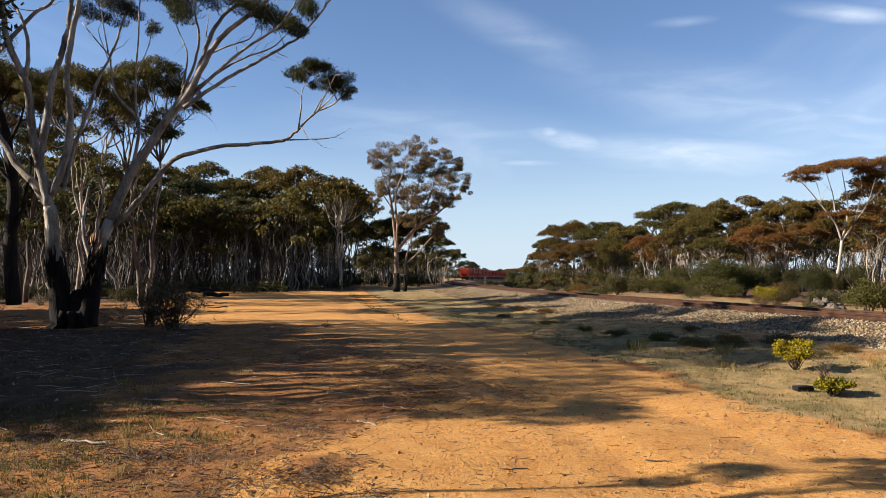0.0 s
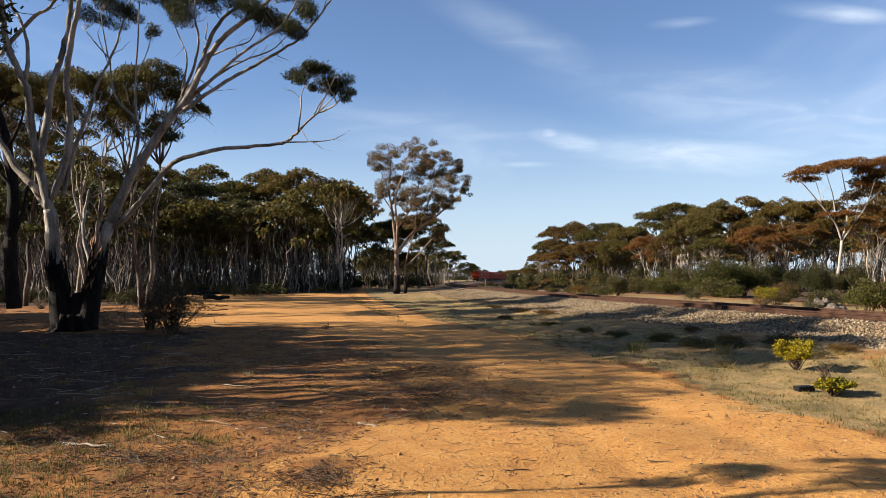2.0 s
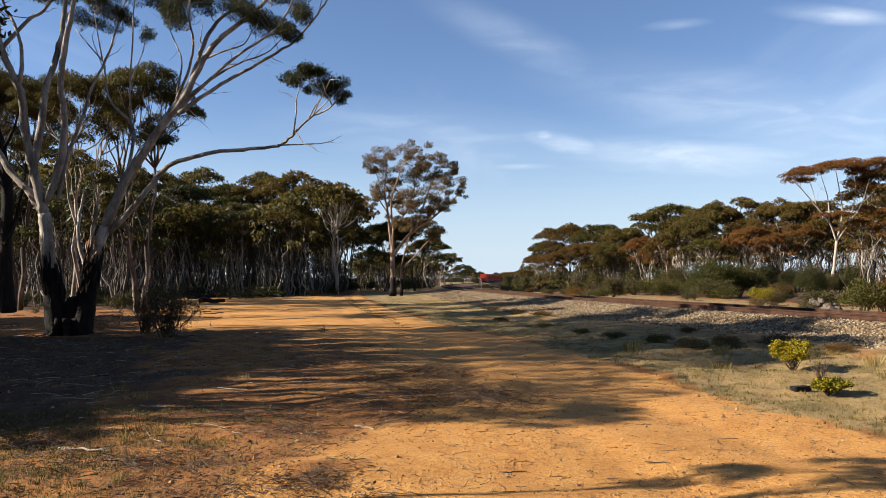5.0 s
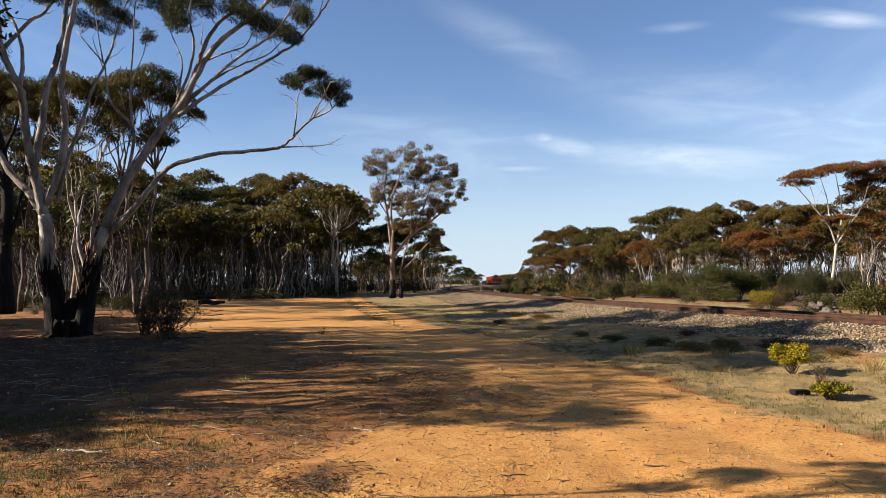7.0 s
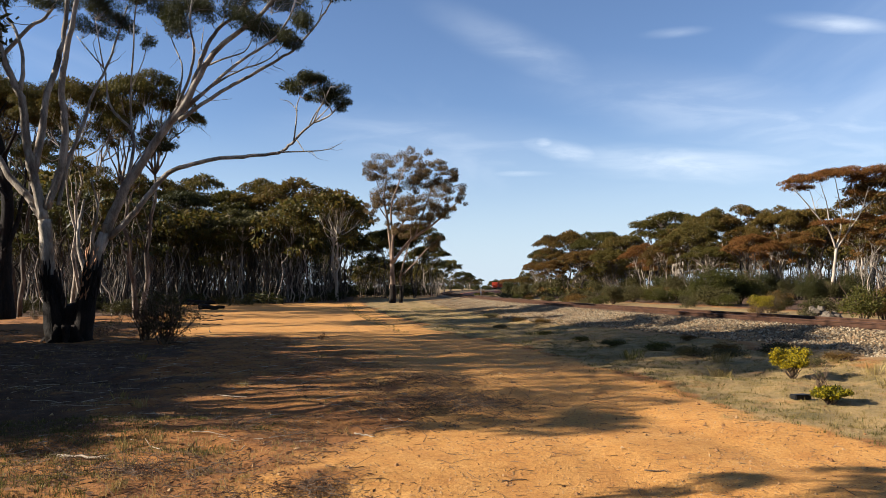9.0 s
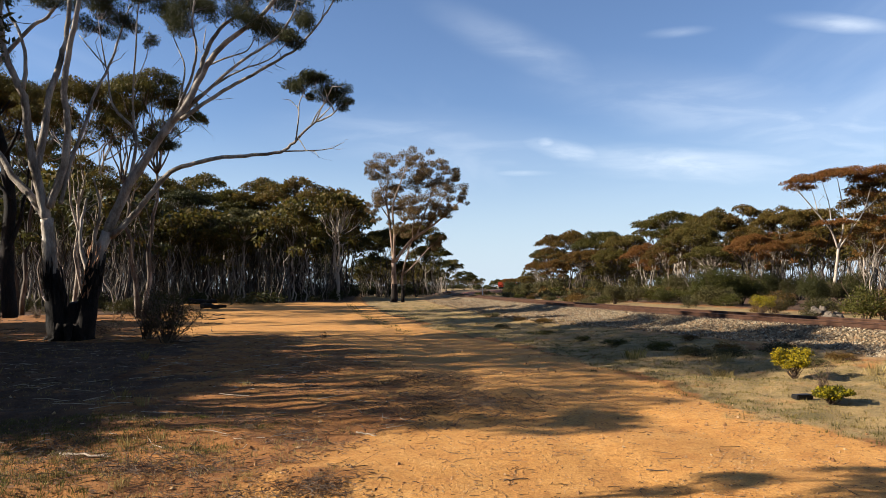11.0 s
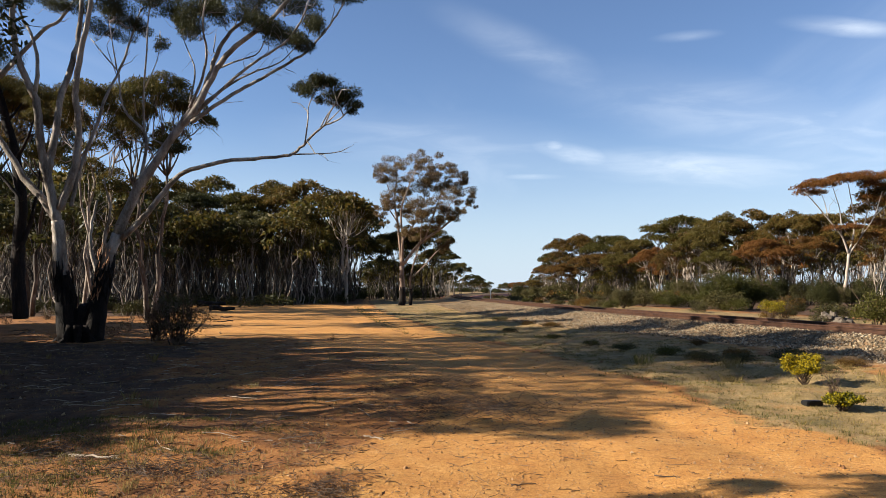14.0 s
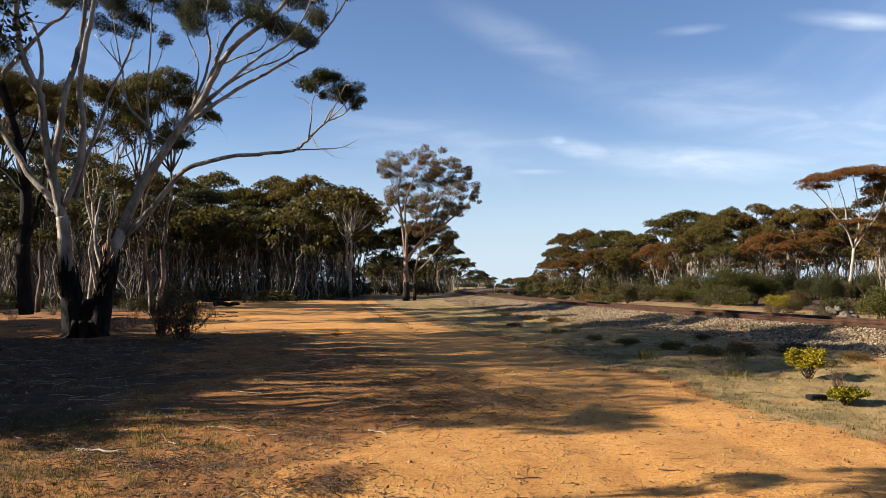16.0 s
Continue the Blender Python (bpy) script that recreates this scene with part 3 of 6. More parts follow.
# ---------------------------------------------------------------- gum trees
def gum_parts(seed, h, w, stems, clumps, leaf_n, leaf, flat=0.42, low=0.18, bark=None, leaf_mat=None, thick=1.0, spread=1.0):
    """A many-stemmed gum: bare forking stems below, an umbrella of leaf clumps on top."""
    rng = np.random.default_rng(seed)
    wood, lv = Builder(), Builder()
    forks = []
    turn = rng.uniform(0, 6.28)
    for k in range(stems):
        a = turn + k * 6.28 / stems + rng.uniform(-0.5, 0.5)
        d = np.array([math.cos(a), math.sin(a), 0])
        top = d * w * rng.uniform(0.12, 0.27 if spread == 1 else 0.5) + np.array([0, 0, h * rng.uniform(0.50, 0.66)])
        foot = d * rng.uniform(0.05, 0.25) * (stems > 1) * spread * (rng.uniform(0.4, 1.6) if spread > 1 else 1)
        p = curve_path(rng, foot + np.array([0, 0, -0.15]), top, 8, 0.022 if spread == 1 else 0.03)
        r = 0.0125 * h * thick / math.sqrt(stems) * rng.uniform(0.85, 1.35)
        rad = r * np.linspace(1.25, 0.55, 8)
        wood.tube(p, rad, 6, rng, 0.1)
        forks += [(p[3], rad[3]), (p[5], rad[5]), (p[7], rad[7])]
        for i in range(4):
            s = p[rng.integers(2, 7)]
            e = s + np.array([rng.normal() * 0.08 * w, rng.normal() * 0.08 * w, h * rng.uniform(0.12, 0.25)])
            wood.tube(curve_path(rng, s, e, 5, 0.05), r * np.linspace(0.35, 0.08, 5), 4)
    pr = w / math.sqrt(clumps) * 0.70
    for i in range(clumps):
        q = math.sqrt((i + 0.5) / clumps) * w / 2 * rng.uniform(0.85, 1.1)
        a = i * 2.4 + turn
        rr = q / (w / 2)
        z = h * (0.945 - 0.19 * rr ** 2 + rng.uniform(-0.05, 0.025))
        size = rng.uniform(0.75, 1.2)
        if rng.uniform() < low:
            z -= h * rng.uniform(0.12, 0.3)
            size *= 0.75
        c = np.array([q * math.cos(a), q * math.sin(a), z])
        f, r = min(forks, key=lambda t: np.linalg.norm((t[0] - c)[:2]) + 0.35 * abs(c[2] - t[0][2]) + rng.uniform(0, 0.15 * w))
        mid = f + (c - f) * np.array([0.5, 0.5, 0.45]) + rng.normal(size=3) * 0.02 * h
        p = np.vstack([curve_path(rng, f, mid, 4, 0.04), curve_path(rng, mid, c, 4, 0.04)[1:]])
        wood.tube(p, r * np.linspace(0.75, 0.2, len(p)), 5)
        for k in range(5):
            t = rng.uniform(0, 6.28)
            e = c + np.array([math.cos(t) * pr * size * 0.7, math.sin(t) * pr * size * 0.7, pr * flat * 0.25])
            wood.tube(curve_path(rng, p[rng.integers(3, 6)], e, 4, 0.05), r * np.linspace(0.3, 0.07, 4), 3)
        lv.cap(rng, c, pr * size, pr * size * flat, int(leaf_n * size * size), leaf, leaf * 0.38)
        for k in range(2):
            t = rng.uniform(0, 6.28)
            o = np.array([math.cos(t), math.sin(t), 0]) * pr * size * 0.75
            s = size * rng.uniform(0.4, 0.6)
            lv.cap(rng, c + o - np.array([0, 0, pr * flat * rng.uniform(0.0, 0.35)]), pr * s, pr * s * flat * 1.1, int(leaf_n * s * s), leaf, leaf * 0.38)
    return wood, lv


KINDS = []


def make_kinds():
    """Model trees of each shape, 12 m high; every tree of the bush is set out from them."""
    spec = [("broad", 12, 10, 3, 34), ("broad", 12, 9, 2, 30), ("broad", 12, 10.5, 4, 36), ("mid", 12, 6.5, 3, 21), ("mid", 12, 6.0, 2, 19), ("mid", 12, 7.0, 4, 23),
            ("slim", 12, 4.2, 2, 13), ("slim", 12, 4.6, 3, 14), ("thicket", 12, 6.0, 8, 9), ("thicket", 12, 5.0, 7, 7),
            ("poles", 12, 5.5, 6, 5), ("poles", 12, 6.5, 5, 5), ("poles", 12, 5.0, 7, 4), ("shade", 12, 4.6, 6, 6), ("shade", 12, 5.2, 5, 6), ("shade", 12, 4.2, 7, 5)]
    for k, (shape, h, w, st, cl) in enumerate(spec):
        area = math.pi * (w / math.sqrt(cl) * 0.70) ** 2 * 1.15
        both = []
        for leaf, cover in ((0.27, 1.35), (0.6, 1.3), (0.27, 0.2), (0.14, 1.3)):
            if leaf == 0.14 and shape != "mid":
                continue
            wood, lv = gum_parts(100 + k, h, w, st, cl, int(cover * area / (0.19 * leaf * leaf)), leaf, flat=0.8 if shape == "broad" else 0.75,
                                 low=0.15 if shape == "broad" else 0.2, thick={"thicket": 0.75, "shade": 1.9, "poles": 1.1}.get(shape, 1.15), spread=8.0 if shape in ("thicket", "poles") else 1.0)
            trunk, crown = wood.mesh("trunk", M_BARK_FAR, True), lv.mesh("crown", M_LEAF)
            made = {}
            for tone, m in (("olive", M_LEAF), ("dark", M_LEAF_DARK), ("russet", M_LEAF_RUST)):
                c = crown.copy()
                c.materials.clear()
                c.materials.append(m)
                made[tone] = c
            both.append((trunk, made))
        wood, lv = gum_parts(100 + k, h, w, st, cl, int((0.6 if shape in ("thicket", "poles") else 1.15) * area / (0.19 * 0.78 * 0.78)), 0.78, flat=0.7, thick=1.1, spread=8.0 if shape in ("thicket", "poles") else 1.0)
        KINDS.append((shape, w, both, (wood, lv)))


make_kinds()
WOODS = {"stem": Builder(), "dark": Builder(), "olive": Builder()}


def woods_tree(rng, x, y, h, tone, shape):
    """Adds a tree to the joined depth of the woods."""
    options = [k for k in KINDS if k[0] == shape]
    wood, lv = options[rng.integers(len(options))][3]
    m = np.array(pose(x, y, gz(x, y) - 0.05, 0, 0, rng.uniform(0, 360)) @ Matrix.Diagonal((h / 12, h / 12, h / 12, 1)))
    for src, dst in ((wood, WOODS["stem"]), (lv, WOODS[tone])):
        v = np.concatenate(src.v) @ m[:3, :3].T + m[:3, 3]
        dst.add(v, np.concatenate(src.q) if src.q else None, np.concatenate(src.t) if src.t else None)


LABELS = {"olive": "olive-green gum tree with bare forking grey stems", "dark": "dark green gum tree with many thin bare stems",
          "russet": "gum tree with a russet-tinged flat crown on pale stems"}


def gum_tree(rng, x, y, h, w, tone, group, detail=0, shape=""):
    ratio = w / h
    shape = shape or ("broad" if ratio > 0.68 else "mid" if ratio > 0.45 else "slim")
    options = [k for k in KINDS if k[0] == shape]
    _, w0, both, _ = options[rng.integers(len(options))]
    trunk, crowns = both[detail]
    k, kw = h / 12, max(0.8, min(1.35, (w / w0) / (h / 12)))
    ob = thing("gum_tree", pose(x, y, gz(x, y) - 0.05, 0, 0, rng.uniform(0, 360)) @ Matrix.Diagonal((k * kw, k * kw, k, 1)), LABELS[tone], "tree", group)
    part("trunk", trunk, ob)
    part("crown", crowns[tone], ob)


LEFT_EDGE = [(-21.6, 33, 11.8, 5.1), (-26.1, 46, 14.7, 4.6), (-19.3, 40, 13.7, 4.6), (-16.6, 41, 14.0, 4.1), (-45.7, 95, 17.3, 8.0), (-45.5, 85, 18.5, 8.5), (-41.1, 98, 17.4, 8.3), (-37.3, 100, 17.0, 9.2), (-35.6, 112, 19.6, 8.6), (-31.8, 92, 14.2, 7.8), (-28.8, 100, 15.3, 8.4), (-25.1, 102, 16.9, 10.2), (-19.6, 100, 16.9, 10.7), (-14.7, 104, 16.0, 7.2), (-18.6, 90, 11.6, 7.6), (-16.5, 135, 13.0, 6.2)]
LEFT_FAR = [(-13.9, 140, 11.3, 6.4), (-17.6, 118, 10.8, 7.2), (-8.5, 118, 11.1, 8.1), (-3.9, 115, 11.3, 8.8), (-1.9, 130, 9.1, 7.0), (0.1, 170, 8.1, 6.5), (3.9, 230, 11.5, 6.3), (8.4, 260, 8.0, 8.0), (13.7, 330, 7.7, 6.3), (-47.6, 82, 13.6, 8.2), (-24.0, 88, 11.4, 6.7), (-34.3, 86, 12.2, 6.6), (-42.9, 84, 11.9, 6.4)]
RIGHT_EDGE = [(44.1, 72, 12.6, 8.3), (44.0, 86, 10.7, 6.6), (41.0, 88, 10.7, 7.4), (38.6, 92, 11.6, 7.8), (35.5, 95, 11.1, 8.0), (33.6, 105, 12.4, 8.0), (31.2, 108, 11.6, 7.4), (30.2, 88, 8.9, 6.7), (31.3, 125, 10.4, 7.7), (28.6, 130, 11.3, 9.0), (24.3, 140, 11.8, 11.8), (22.0, 150, 9.7, 6.9), (22.9, 170, 8.1, 6.5), (32.0, 75, 6.8, 5.2), (36.6, 75, 7.2, 4.6)]
RIGHT_FAR = [(23.1, 200, 5.3, 7.7), (23.2, 250, 5.6, 7.7), (27.5, 98, 7.0, 6.0), (23.6, 120, 7.6, 7.4), (29.2, 80, 5.9, 4.9), (40.7, 70, 7.5, 4.8), (49.0, 78, 11.2, 7.2), (25.8, 110, 7.1, 5.9), (28.7, 92, 7.2, 5.6), (20.8, 135, 6.3, 6.2)]


def plant_bush():
    rng = np.random.default_rng(21)
    for x, y, h, w in LEFT_EDGE + LEFT_FAR:
        near = y < 50
        gum_tree(rng, x, y, h, w * (1.2 if near else 1.0), "dark" if rng.uniform() < 0.3 else "olive", "gum trees of the bush", 3 if near else 0, "mid" if near else "")
    for x, y, h, w in RIGHT_EDGE + RIGHT_FAR:
        gum_tree(rng, x, y, h, w, "russet" if rng.uniform() < 0.6 else "olive", "gum trees of the bush")
    # the depth of the bush behind its edge, on both sides
    taken = []

    def fill(n, pick, hmin, hmax, tone):
        done = tries = 0
        while done < n and tries < n * 30:
            tries += 1
            x, y = pick()
            if any((x - a) ** 2 + (y - b) ** 2 < 9 for a, b in taken):
                continue
            taken.append((x, y))
            h = rng.uniform(hmin, hmax)
            gum_tree(rng, x, y, h, h * rng.uniform(0.38, 0.7), tone if rng.uniform() < 0.6 else "olive", "gum trees of the bush", 1)
            done += 1

    def left():
        y = rng.uniform(92, 165)
        return -0.11 * y - 2 - rng.uniform(0, 0.56) * y, y

    def left_far():
        y = rng.uniform(110, 330)
        return min(-4, line_x(y) - 9 - 4) - rng.uniform(0, 40) + (6 if y > 160 else 0), y

    def right():
        y = rng.uniform(72, 170)
        return 52 - 0.19 * y + rng.uniform(0, 34), y

    def right_far():
        y = rng.uniform(180, 420)
        return line_x(y) + 17 + rng.uniform(0, 40), y

    fill(52, left, 10, 14.5, "dark")
    fill(46, right, 7, 10.0, "russet")

    def woods(n, pick, hmin, hmax, tone, shapes):
        for k in range(n):
            x, y = pick()
            woods_tree(rng, x, y, rng.uniform(hmin, hmax), tone if rng.uniform() < 0.6 else "olive", shapes[rng.integers(len(shapes))])

    def horizon():
        y = rng.uniform(480, 1000)
        return line_x(y) + rng.uniform(-160, 120), y

    woods(45, left_far, 6, 9, "dark", ["mid", "slim"])
    woods(45, right_far, 5, 7.5, "olive", ["mid", "broad"])
    woods(60, horizon, 6, 9, "dark", ["mid", "broad"])
    woods(115, left, 8, 12, "dark", ["thicket", "poles"])
    woods(50, right, 5.5, 8, "olive", ["thicket"])
    woods(60, left_far, 5, 7.5, "dark", ["thicket"])

    def left_near():
        y = rng.uniform(50, 92)
        return -0.36 * y - 3 - rng.uniform(0, 0.3) * y, y

    def road_end():
        y = rng.uniform(112, 200)
        return rng.uniform(-0.115, 0.004) * y - 1, y

    woods(34, left_near, 8, 11, "dark", ["poles", "poles", "slim"])
    def line_end():
        y = rng.uniform(440, 640)
        return line_x(y) + rng.uniform(-75, 45) + 14, y

    woods(80, line_end, 5.5, 8.5, "dark", ["mid", "broad"])
    woods(46, road_end, 5, 8, "olive", ["thicket", "mid"])
    # a closed backdrop of trees on both sides
    for k in range(90):
        y = rng.uniform(135, 240)
        woods_tree(rng, rng.uniform(-0.72, -0.13) * y, y, rng.uniform(9, 13), "dark", ["thicket", "mid", "broad"][k % 3])
    for k in range(66):
        y, u = rng.uniform(115, 220), rng.uniform(0.21, 0.70)
        woods_tree(rng, u * y, y, 1.0 + y * (0.03 + 0.17 * (u - 0.15)) * rng.uniform(0.7, 0.95), "olive", ["thicket", "mid", "broad"][k % 3])
    for k in range(13):
        y = rng.uniform(40, 66)
        woods_tree(rng, rng.uniform(-0.66, -0.40) * y, y, rng.uniform(7.0, 9.5), "dark", "poles")
    for k in range(18):
        y = rng.uniform(76, 90)
        woods_tree(rng, rng.uniform(-0.64, -0.19) * y - 2, y, rng.uniform(7.0, 11.0), "olive", "poles")
    for k in range(40):
        y = rng.uniform(86, 112)
        woods_tree(rng, rng.uniform(-0.64, -0.14) * y - 2, y, rng.uniform(9, 13), "olive", "poles")
    for nm, key, mat, label in (("woods_stem", "stem", M_BARK_WOODS, "thin grey stems deep in the woods"), ("woods_crown", "dark", M_LEAF_DARK, "dark crowns deep in the woods"),
                                ("woods_crown", "olive", M_LEAF, "olive crowns deep in the woods")):
        tagged(new(nm, WOODS[key].mesh(nm, mat)), label, "woods", kind="stuff")


plant_bush()


def shade_trees():
    """Many-stemmed gum trees beside the road whose shade falls across it in long streaks."""
    rng = np.random.default_rng(8)
    for k in range(23):
        y = 8.4 + 14.2 * (k + rng.uniform(0, 0.8)) / 23
        x = -0.63 * y - 2.4 - rng.uniform(0, 3.0)
        h = np.interp(y, [8, 10, 12.5, 14, 17, 23], [5.8, 6.8, 7.6, 10.0, 11.2, 12.2]) + rng.uniform(-0.4, 0.4) + (-0.63 * y - 4 - x) * 0.3
        gum_tree(rng, x, y, h, h * rng.uniform(0.36, 0.44), "dark", "gum trees of the bush", 2, "shade")
    # fuller crowns, whose shade reaches the verge and the railway
    for x, y, h, w in [(-16.0, 17.2, 13.0, 5.0), (-19.5, 25.0, 13.4, 5.5), (-14.0, 13.9, 11.6, 3.6), (-10.4, 7.7, 6.0, 1.6)]:
        gum_tree(rng, x, y, h, w, "dark", "gum trees of the bush", 0, "shade")
    # lower, denser trees further in
    for k in range(18):
        y = 6.2 + 14.5 * (k + rng.uniform(0, 0.9)) / 18
        x = -rng.uniform(19.5, 27)
        reach = np.interp(y, [6, 9, 13, 20], [-4.6, -4.6, -3.4, -5.0])
        gum_tree(rng, x, y, (reach - x) / 2.14 + rng.uniform(-0.5, 0.3), rng.uniform(4.5, 6), "dark", "gum trees of the bush", 0)
    for k in range(8):
        x, y = -rng.uniform(26, 40), rng.uniform(24, 33)
        gum_tree(rng, x, y, (-11.5 - x) / 2.14 + rng.uniform(-0.8, 0.5), rng.uniform(5, 7), "dark", "gum trees of the bush", 1)
    # behind the eye: shade at the road's near edge
    for x, y, h, w in [(-11.4, 0.6, 8.0, 4.6), (-4.7, 4.9, 5.2, 1.4)]:
        gum_tree(rng, x, y, h, w, "dark", "gum trees of the bush", 0)


shade_trees()


def limb(b, r0, r1, pts):
    p = smooth_path(pts, 4)
    rng = np.random.default_rng(len(pts) * 977 + int(abs(pts[-1][0]) * 100))
    p[1:-1] += rng.normal(size=p[1:-1].shape) * min(0.12 * r0, 0.012)
    t = np.linspace(0, 1, len(p))
    b.nodes = b.nodes + [q for q in p[len(p) // 2:]]
    if r0 < 0.13:
        for k in range(4):
            q = p[rng.integers(len(p) // 3, len(p))]
            d = (p[-1] - p[0]) / np.linalg.norm(p[-1] - p[0]) + rng.normal(size=3) * 0.7
            e = q + d * r0 * rng.uniform(6, 14)
            b.tube(curve_path(rng, q, e, 5, 0.06), np.linspace(1, 0.25, 5) * r0 * 0.22, 4)
    b.tube(p, r0 + (r1 - r0) * t ** 0.85, 8 if r0 > 0.06 else 5, rng, 0.07)


def tuft(b, c, rx, rz, n=None, leaf=None):
    rng = np.random.default_rng(int(abs(c[0]) * 1000 + c[2] * 77))
    big = leaf or 0.115
    count = n or int(min(3600, 2100 * rx * rx / (0.45 * 0.45)))
    for k in range(5):
        off = rng.normal(size=3) * np.array([0.45 * rx, 0.5 * rx, 0.4 * rz])
        b.puff(rng, np.asarray(c) + off, rx * 0.62, rz * 0.7, max(30, count // 5), big, big * 0.17, 0.8)


def twig_up(b, c, rx, rz, thick=0.012, n=7):
    """Fine twigs from the nearest limb into a clump of leaves."""
    rng = np.random.default_rng(int(abs(c[0]) * 991 + c[2] * 53))
    c = np.asarray(c, float)
    base = min(b.nodes, key=lambda q: np.linalg.norm(q - c) + 0.6 * max(0.0, q[2] - c[2] + rz))
    hub = base + (c - np.array([0, 0, rz * 1.1]) - base) * 0.45
    b.tube(curve_path(rng, base, hub, 4, 0.05), thick * np.linspace(1.3, 0.9, 4), 5)
    for k in range(n):
        e = c + rng.normal(size=3) * np.array([0.55 * rx, 0.55 * rx, 0.4 * rz])
        p = curve_path(rng, hub, e, 6, 0.05)
        b.tube(p, thick * np.linspace(0.8, 0.2, 6), 4)
        b.tube(curve_path(rng, p[3], p[3] + (e - p[3]) * 0.8 + rng.normal(size=3) * 0.25 * rx, 3, 0.05), thick * np.array([0.4, 0.3, 0.15]), 3)


def old_gum():
    """The leaning, many-limbed gum beside the road."""
    ob = thing("gum_tree", pose(-11.99, 24.00, 0), "large pale-limbed gum with black rough bark at its foot", "tree")
    w, lv = Builder(), Builder()
    limb(w, 0.294, 0.193, [(-0.33, 0.00, 0.01), (-0.52, 0.00, 1.23), (-0.69, 0.00, 2.34), (-0.78, 0.00, 3.26), (-0.85, 0.00, 3.90)])
    limb(w, 0.147, 0.074, [(-0.81, 0.00, 3.81), (-1.49, 0.20, 4.67), (-2.08, 0.40, 5.17), (-2.88, 0.60, 6.25), (-3.70, 0.80, 7.44), (-4.15, 1.00, 8.76)])
    limb(w, 0.166, 0.074, [(-0.85, 0.00, 3.85), (-1.10, -0.12, 5.09), (-1.31, -0.25, 6.18), (-1.42, -0.38, 7.62), (-1.58, -0.50, 8.14), (-1.96, -0.62, 9.11), (-2.05, -0.75, 9.89), (-2.05, -0.88, 10.94), (-2.14, -1.00, 11.98)])
    limb(w, 0.074, 0.028, [(-1.43, -0.50, 8.05), (-1.45, -0.38, 9.10), (-1.76, -0.25, 10.07), (-2.18, -0.12, 10.68), (-2.46, 0.00, 11.68)])
    limb(w, 0.092, 0.037, [(-3.57, 1.00, 8.95), (-3.20, 1.17, 9.55), (-2.73, 1.33, 10.24), (-2.24, 1.50, 10.90), (-1.94, 1.67, 11.16), (-1.64, 1.83, 11.73), (-1.04, 2.00, 12.72)])
    limb(w, 0.138, 0.064, [(-1.25, 0.00, 5.39), (-1.18, 0.25, 6.56), (-1.16, 0.50, 7.94), (-0.93, 0.75, 9.26), (-0.89, 1.00, 10.13), (-0.93, 1.25, 11.20), (-0.95, 1.50, 12.71)])
    limb(w, 0.147, 0.064, [(-0.78, 0.00, 4.27), (-0.24, -0.17, 5.64), (-0.07, -0.33, 6.90), (-0.12, -0.50, 7.96), (0.12, -0.67, 9.37), (0.40, -0.83, 10.41), (0.64, -1.00, 11.62)])
    limb(w, 0.276, 0.184, [(0.40, 0.00, 0.01), (0.52, 0.10, 1.23), (0.71, 0.20, 2.43), (1.00, 0.30, 3.47)])
    limb(w, 0.180, 0.048, [(1.00, 0.30, 3.43), (1.60, 0.16, 4.76), (2.33, 0.01, 5.82), (3.07, -0.13, 6.85), (3.76, -0.28, 7.56), (4.43, -0.42, 8.81), (5.10, -0.57, 9.50), (5.95, -0.71, 10.09), (6.70, -0.86, 10.77), (7.44, -1.00, 11.62)])
    limb(w, 0.110, 0.046, [(2.26, 0.00, 5.67), (3.11, 0.25, 7.22), (3.76, 0.50, 8.42), (4.05, 0.75, 9.65), (4.44, 1.00, 10.52), (5.05, 1.25, 11.20), (5.56, 1.50, 12.30)])
    limb(w, 0.066, 0.022, [(3.20, 0.00, 7.06), (4.20, -0.25, 7.84), (5.18, -0.50, 8.60), (5.97, -0.75, 9.07), (6.75, -1.00, 9.44), (7.33, -1.25, 10.07), (7.64, -1.50, 10.69)])
    limb(w, 0.070, 0.022, [(3.59, -0.30, 7.09), (4.90, -0.14, 8.06), (5.60, 0.01, 8.51), (6.49, 0.17, 9.09), (7.20, 0.33, 9.61), (7.83, 0.49, 10.43), (8.28, 0.64, 11.17), (8.63, 0.80, 12.01)])
    limb(w, 0.044, 0.017, [(3.66, 0.00, 7.63), (4.78, 0.25, 8.54), (5.46, 0.50, 9.00), (6.16, 0.75, 9.36), (6.78, 1.00, 10.03)])
    limb(w, 0.037, 0.015, [(4.33, 0.00, 8.94), (5.11, -0.27, 9.14), (5.73, -0.53, 9.24), (6.12, -0.80, 9.60)])
    limb(w, 0.055, 0.022, [(3.42, 0.00, 7.63), (3.96, -0.38, 8.55), (4.20, -0.75, 9.35), (4.19, -1.12, 9.94), (4.40, -1.50, 10.69)])
    limb(w, 0.037, 0.015, [(3.42, 0.00, 7.81), (3.45, 0.40, 8.97), (3.03, 0.80, 9.86), (2.52, 1.20, 10.99)])
    limb(w, 0.017, 0.007, [(3.76, 0.00, 7.35), (3.97, 0.20, 7.11), (4.29, 0.40, 6.78)])
    limb(w, 0.110, 0.018, [(1.15, 0.30, 3.32), (1.92, 0.09, 4.01), (2.55, -0.12, 4.63), (3.26, -0.33, 5.34), (4.14, -0.54, 5.61), (5.11, -0.75, 5.76), (6.06, -0.95, 5.77), (6.99, -1.16, 5.86), (7.47, -1.37, 6.10), (8.03, -1.58, 6.57), (8.66, -1.79, 6.83), (9.12, -2.00, 7.18)])
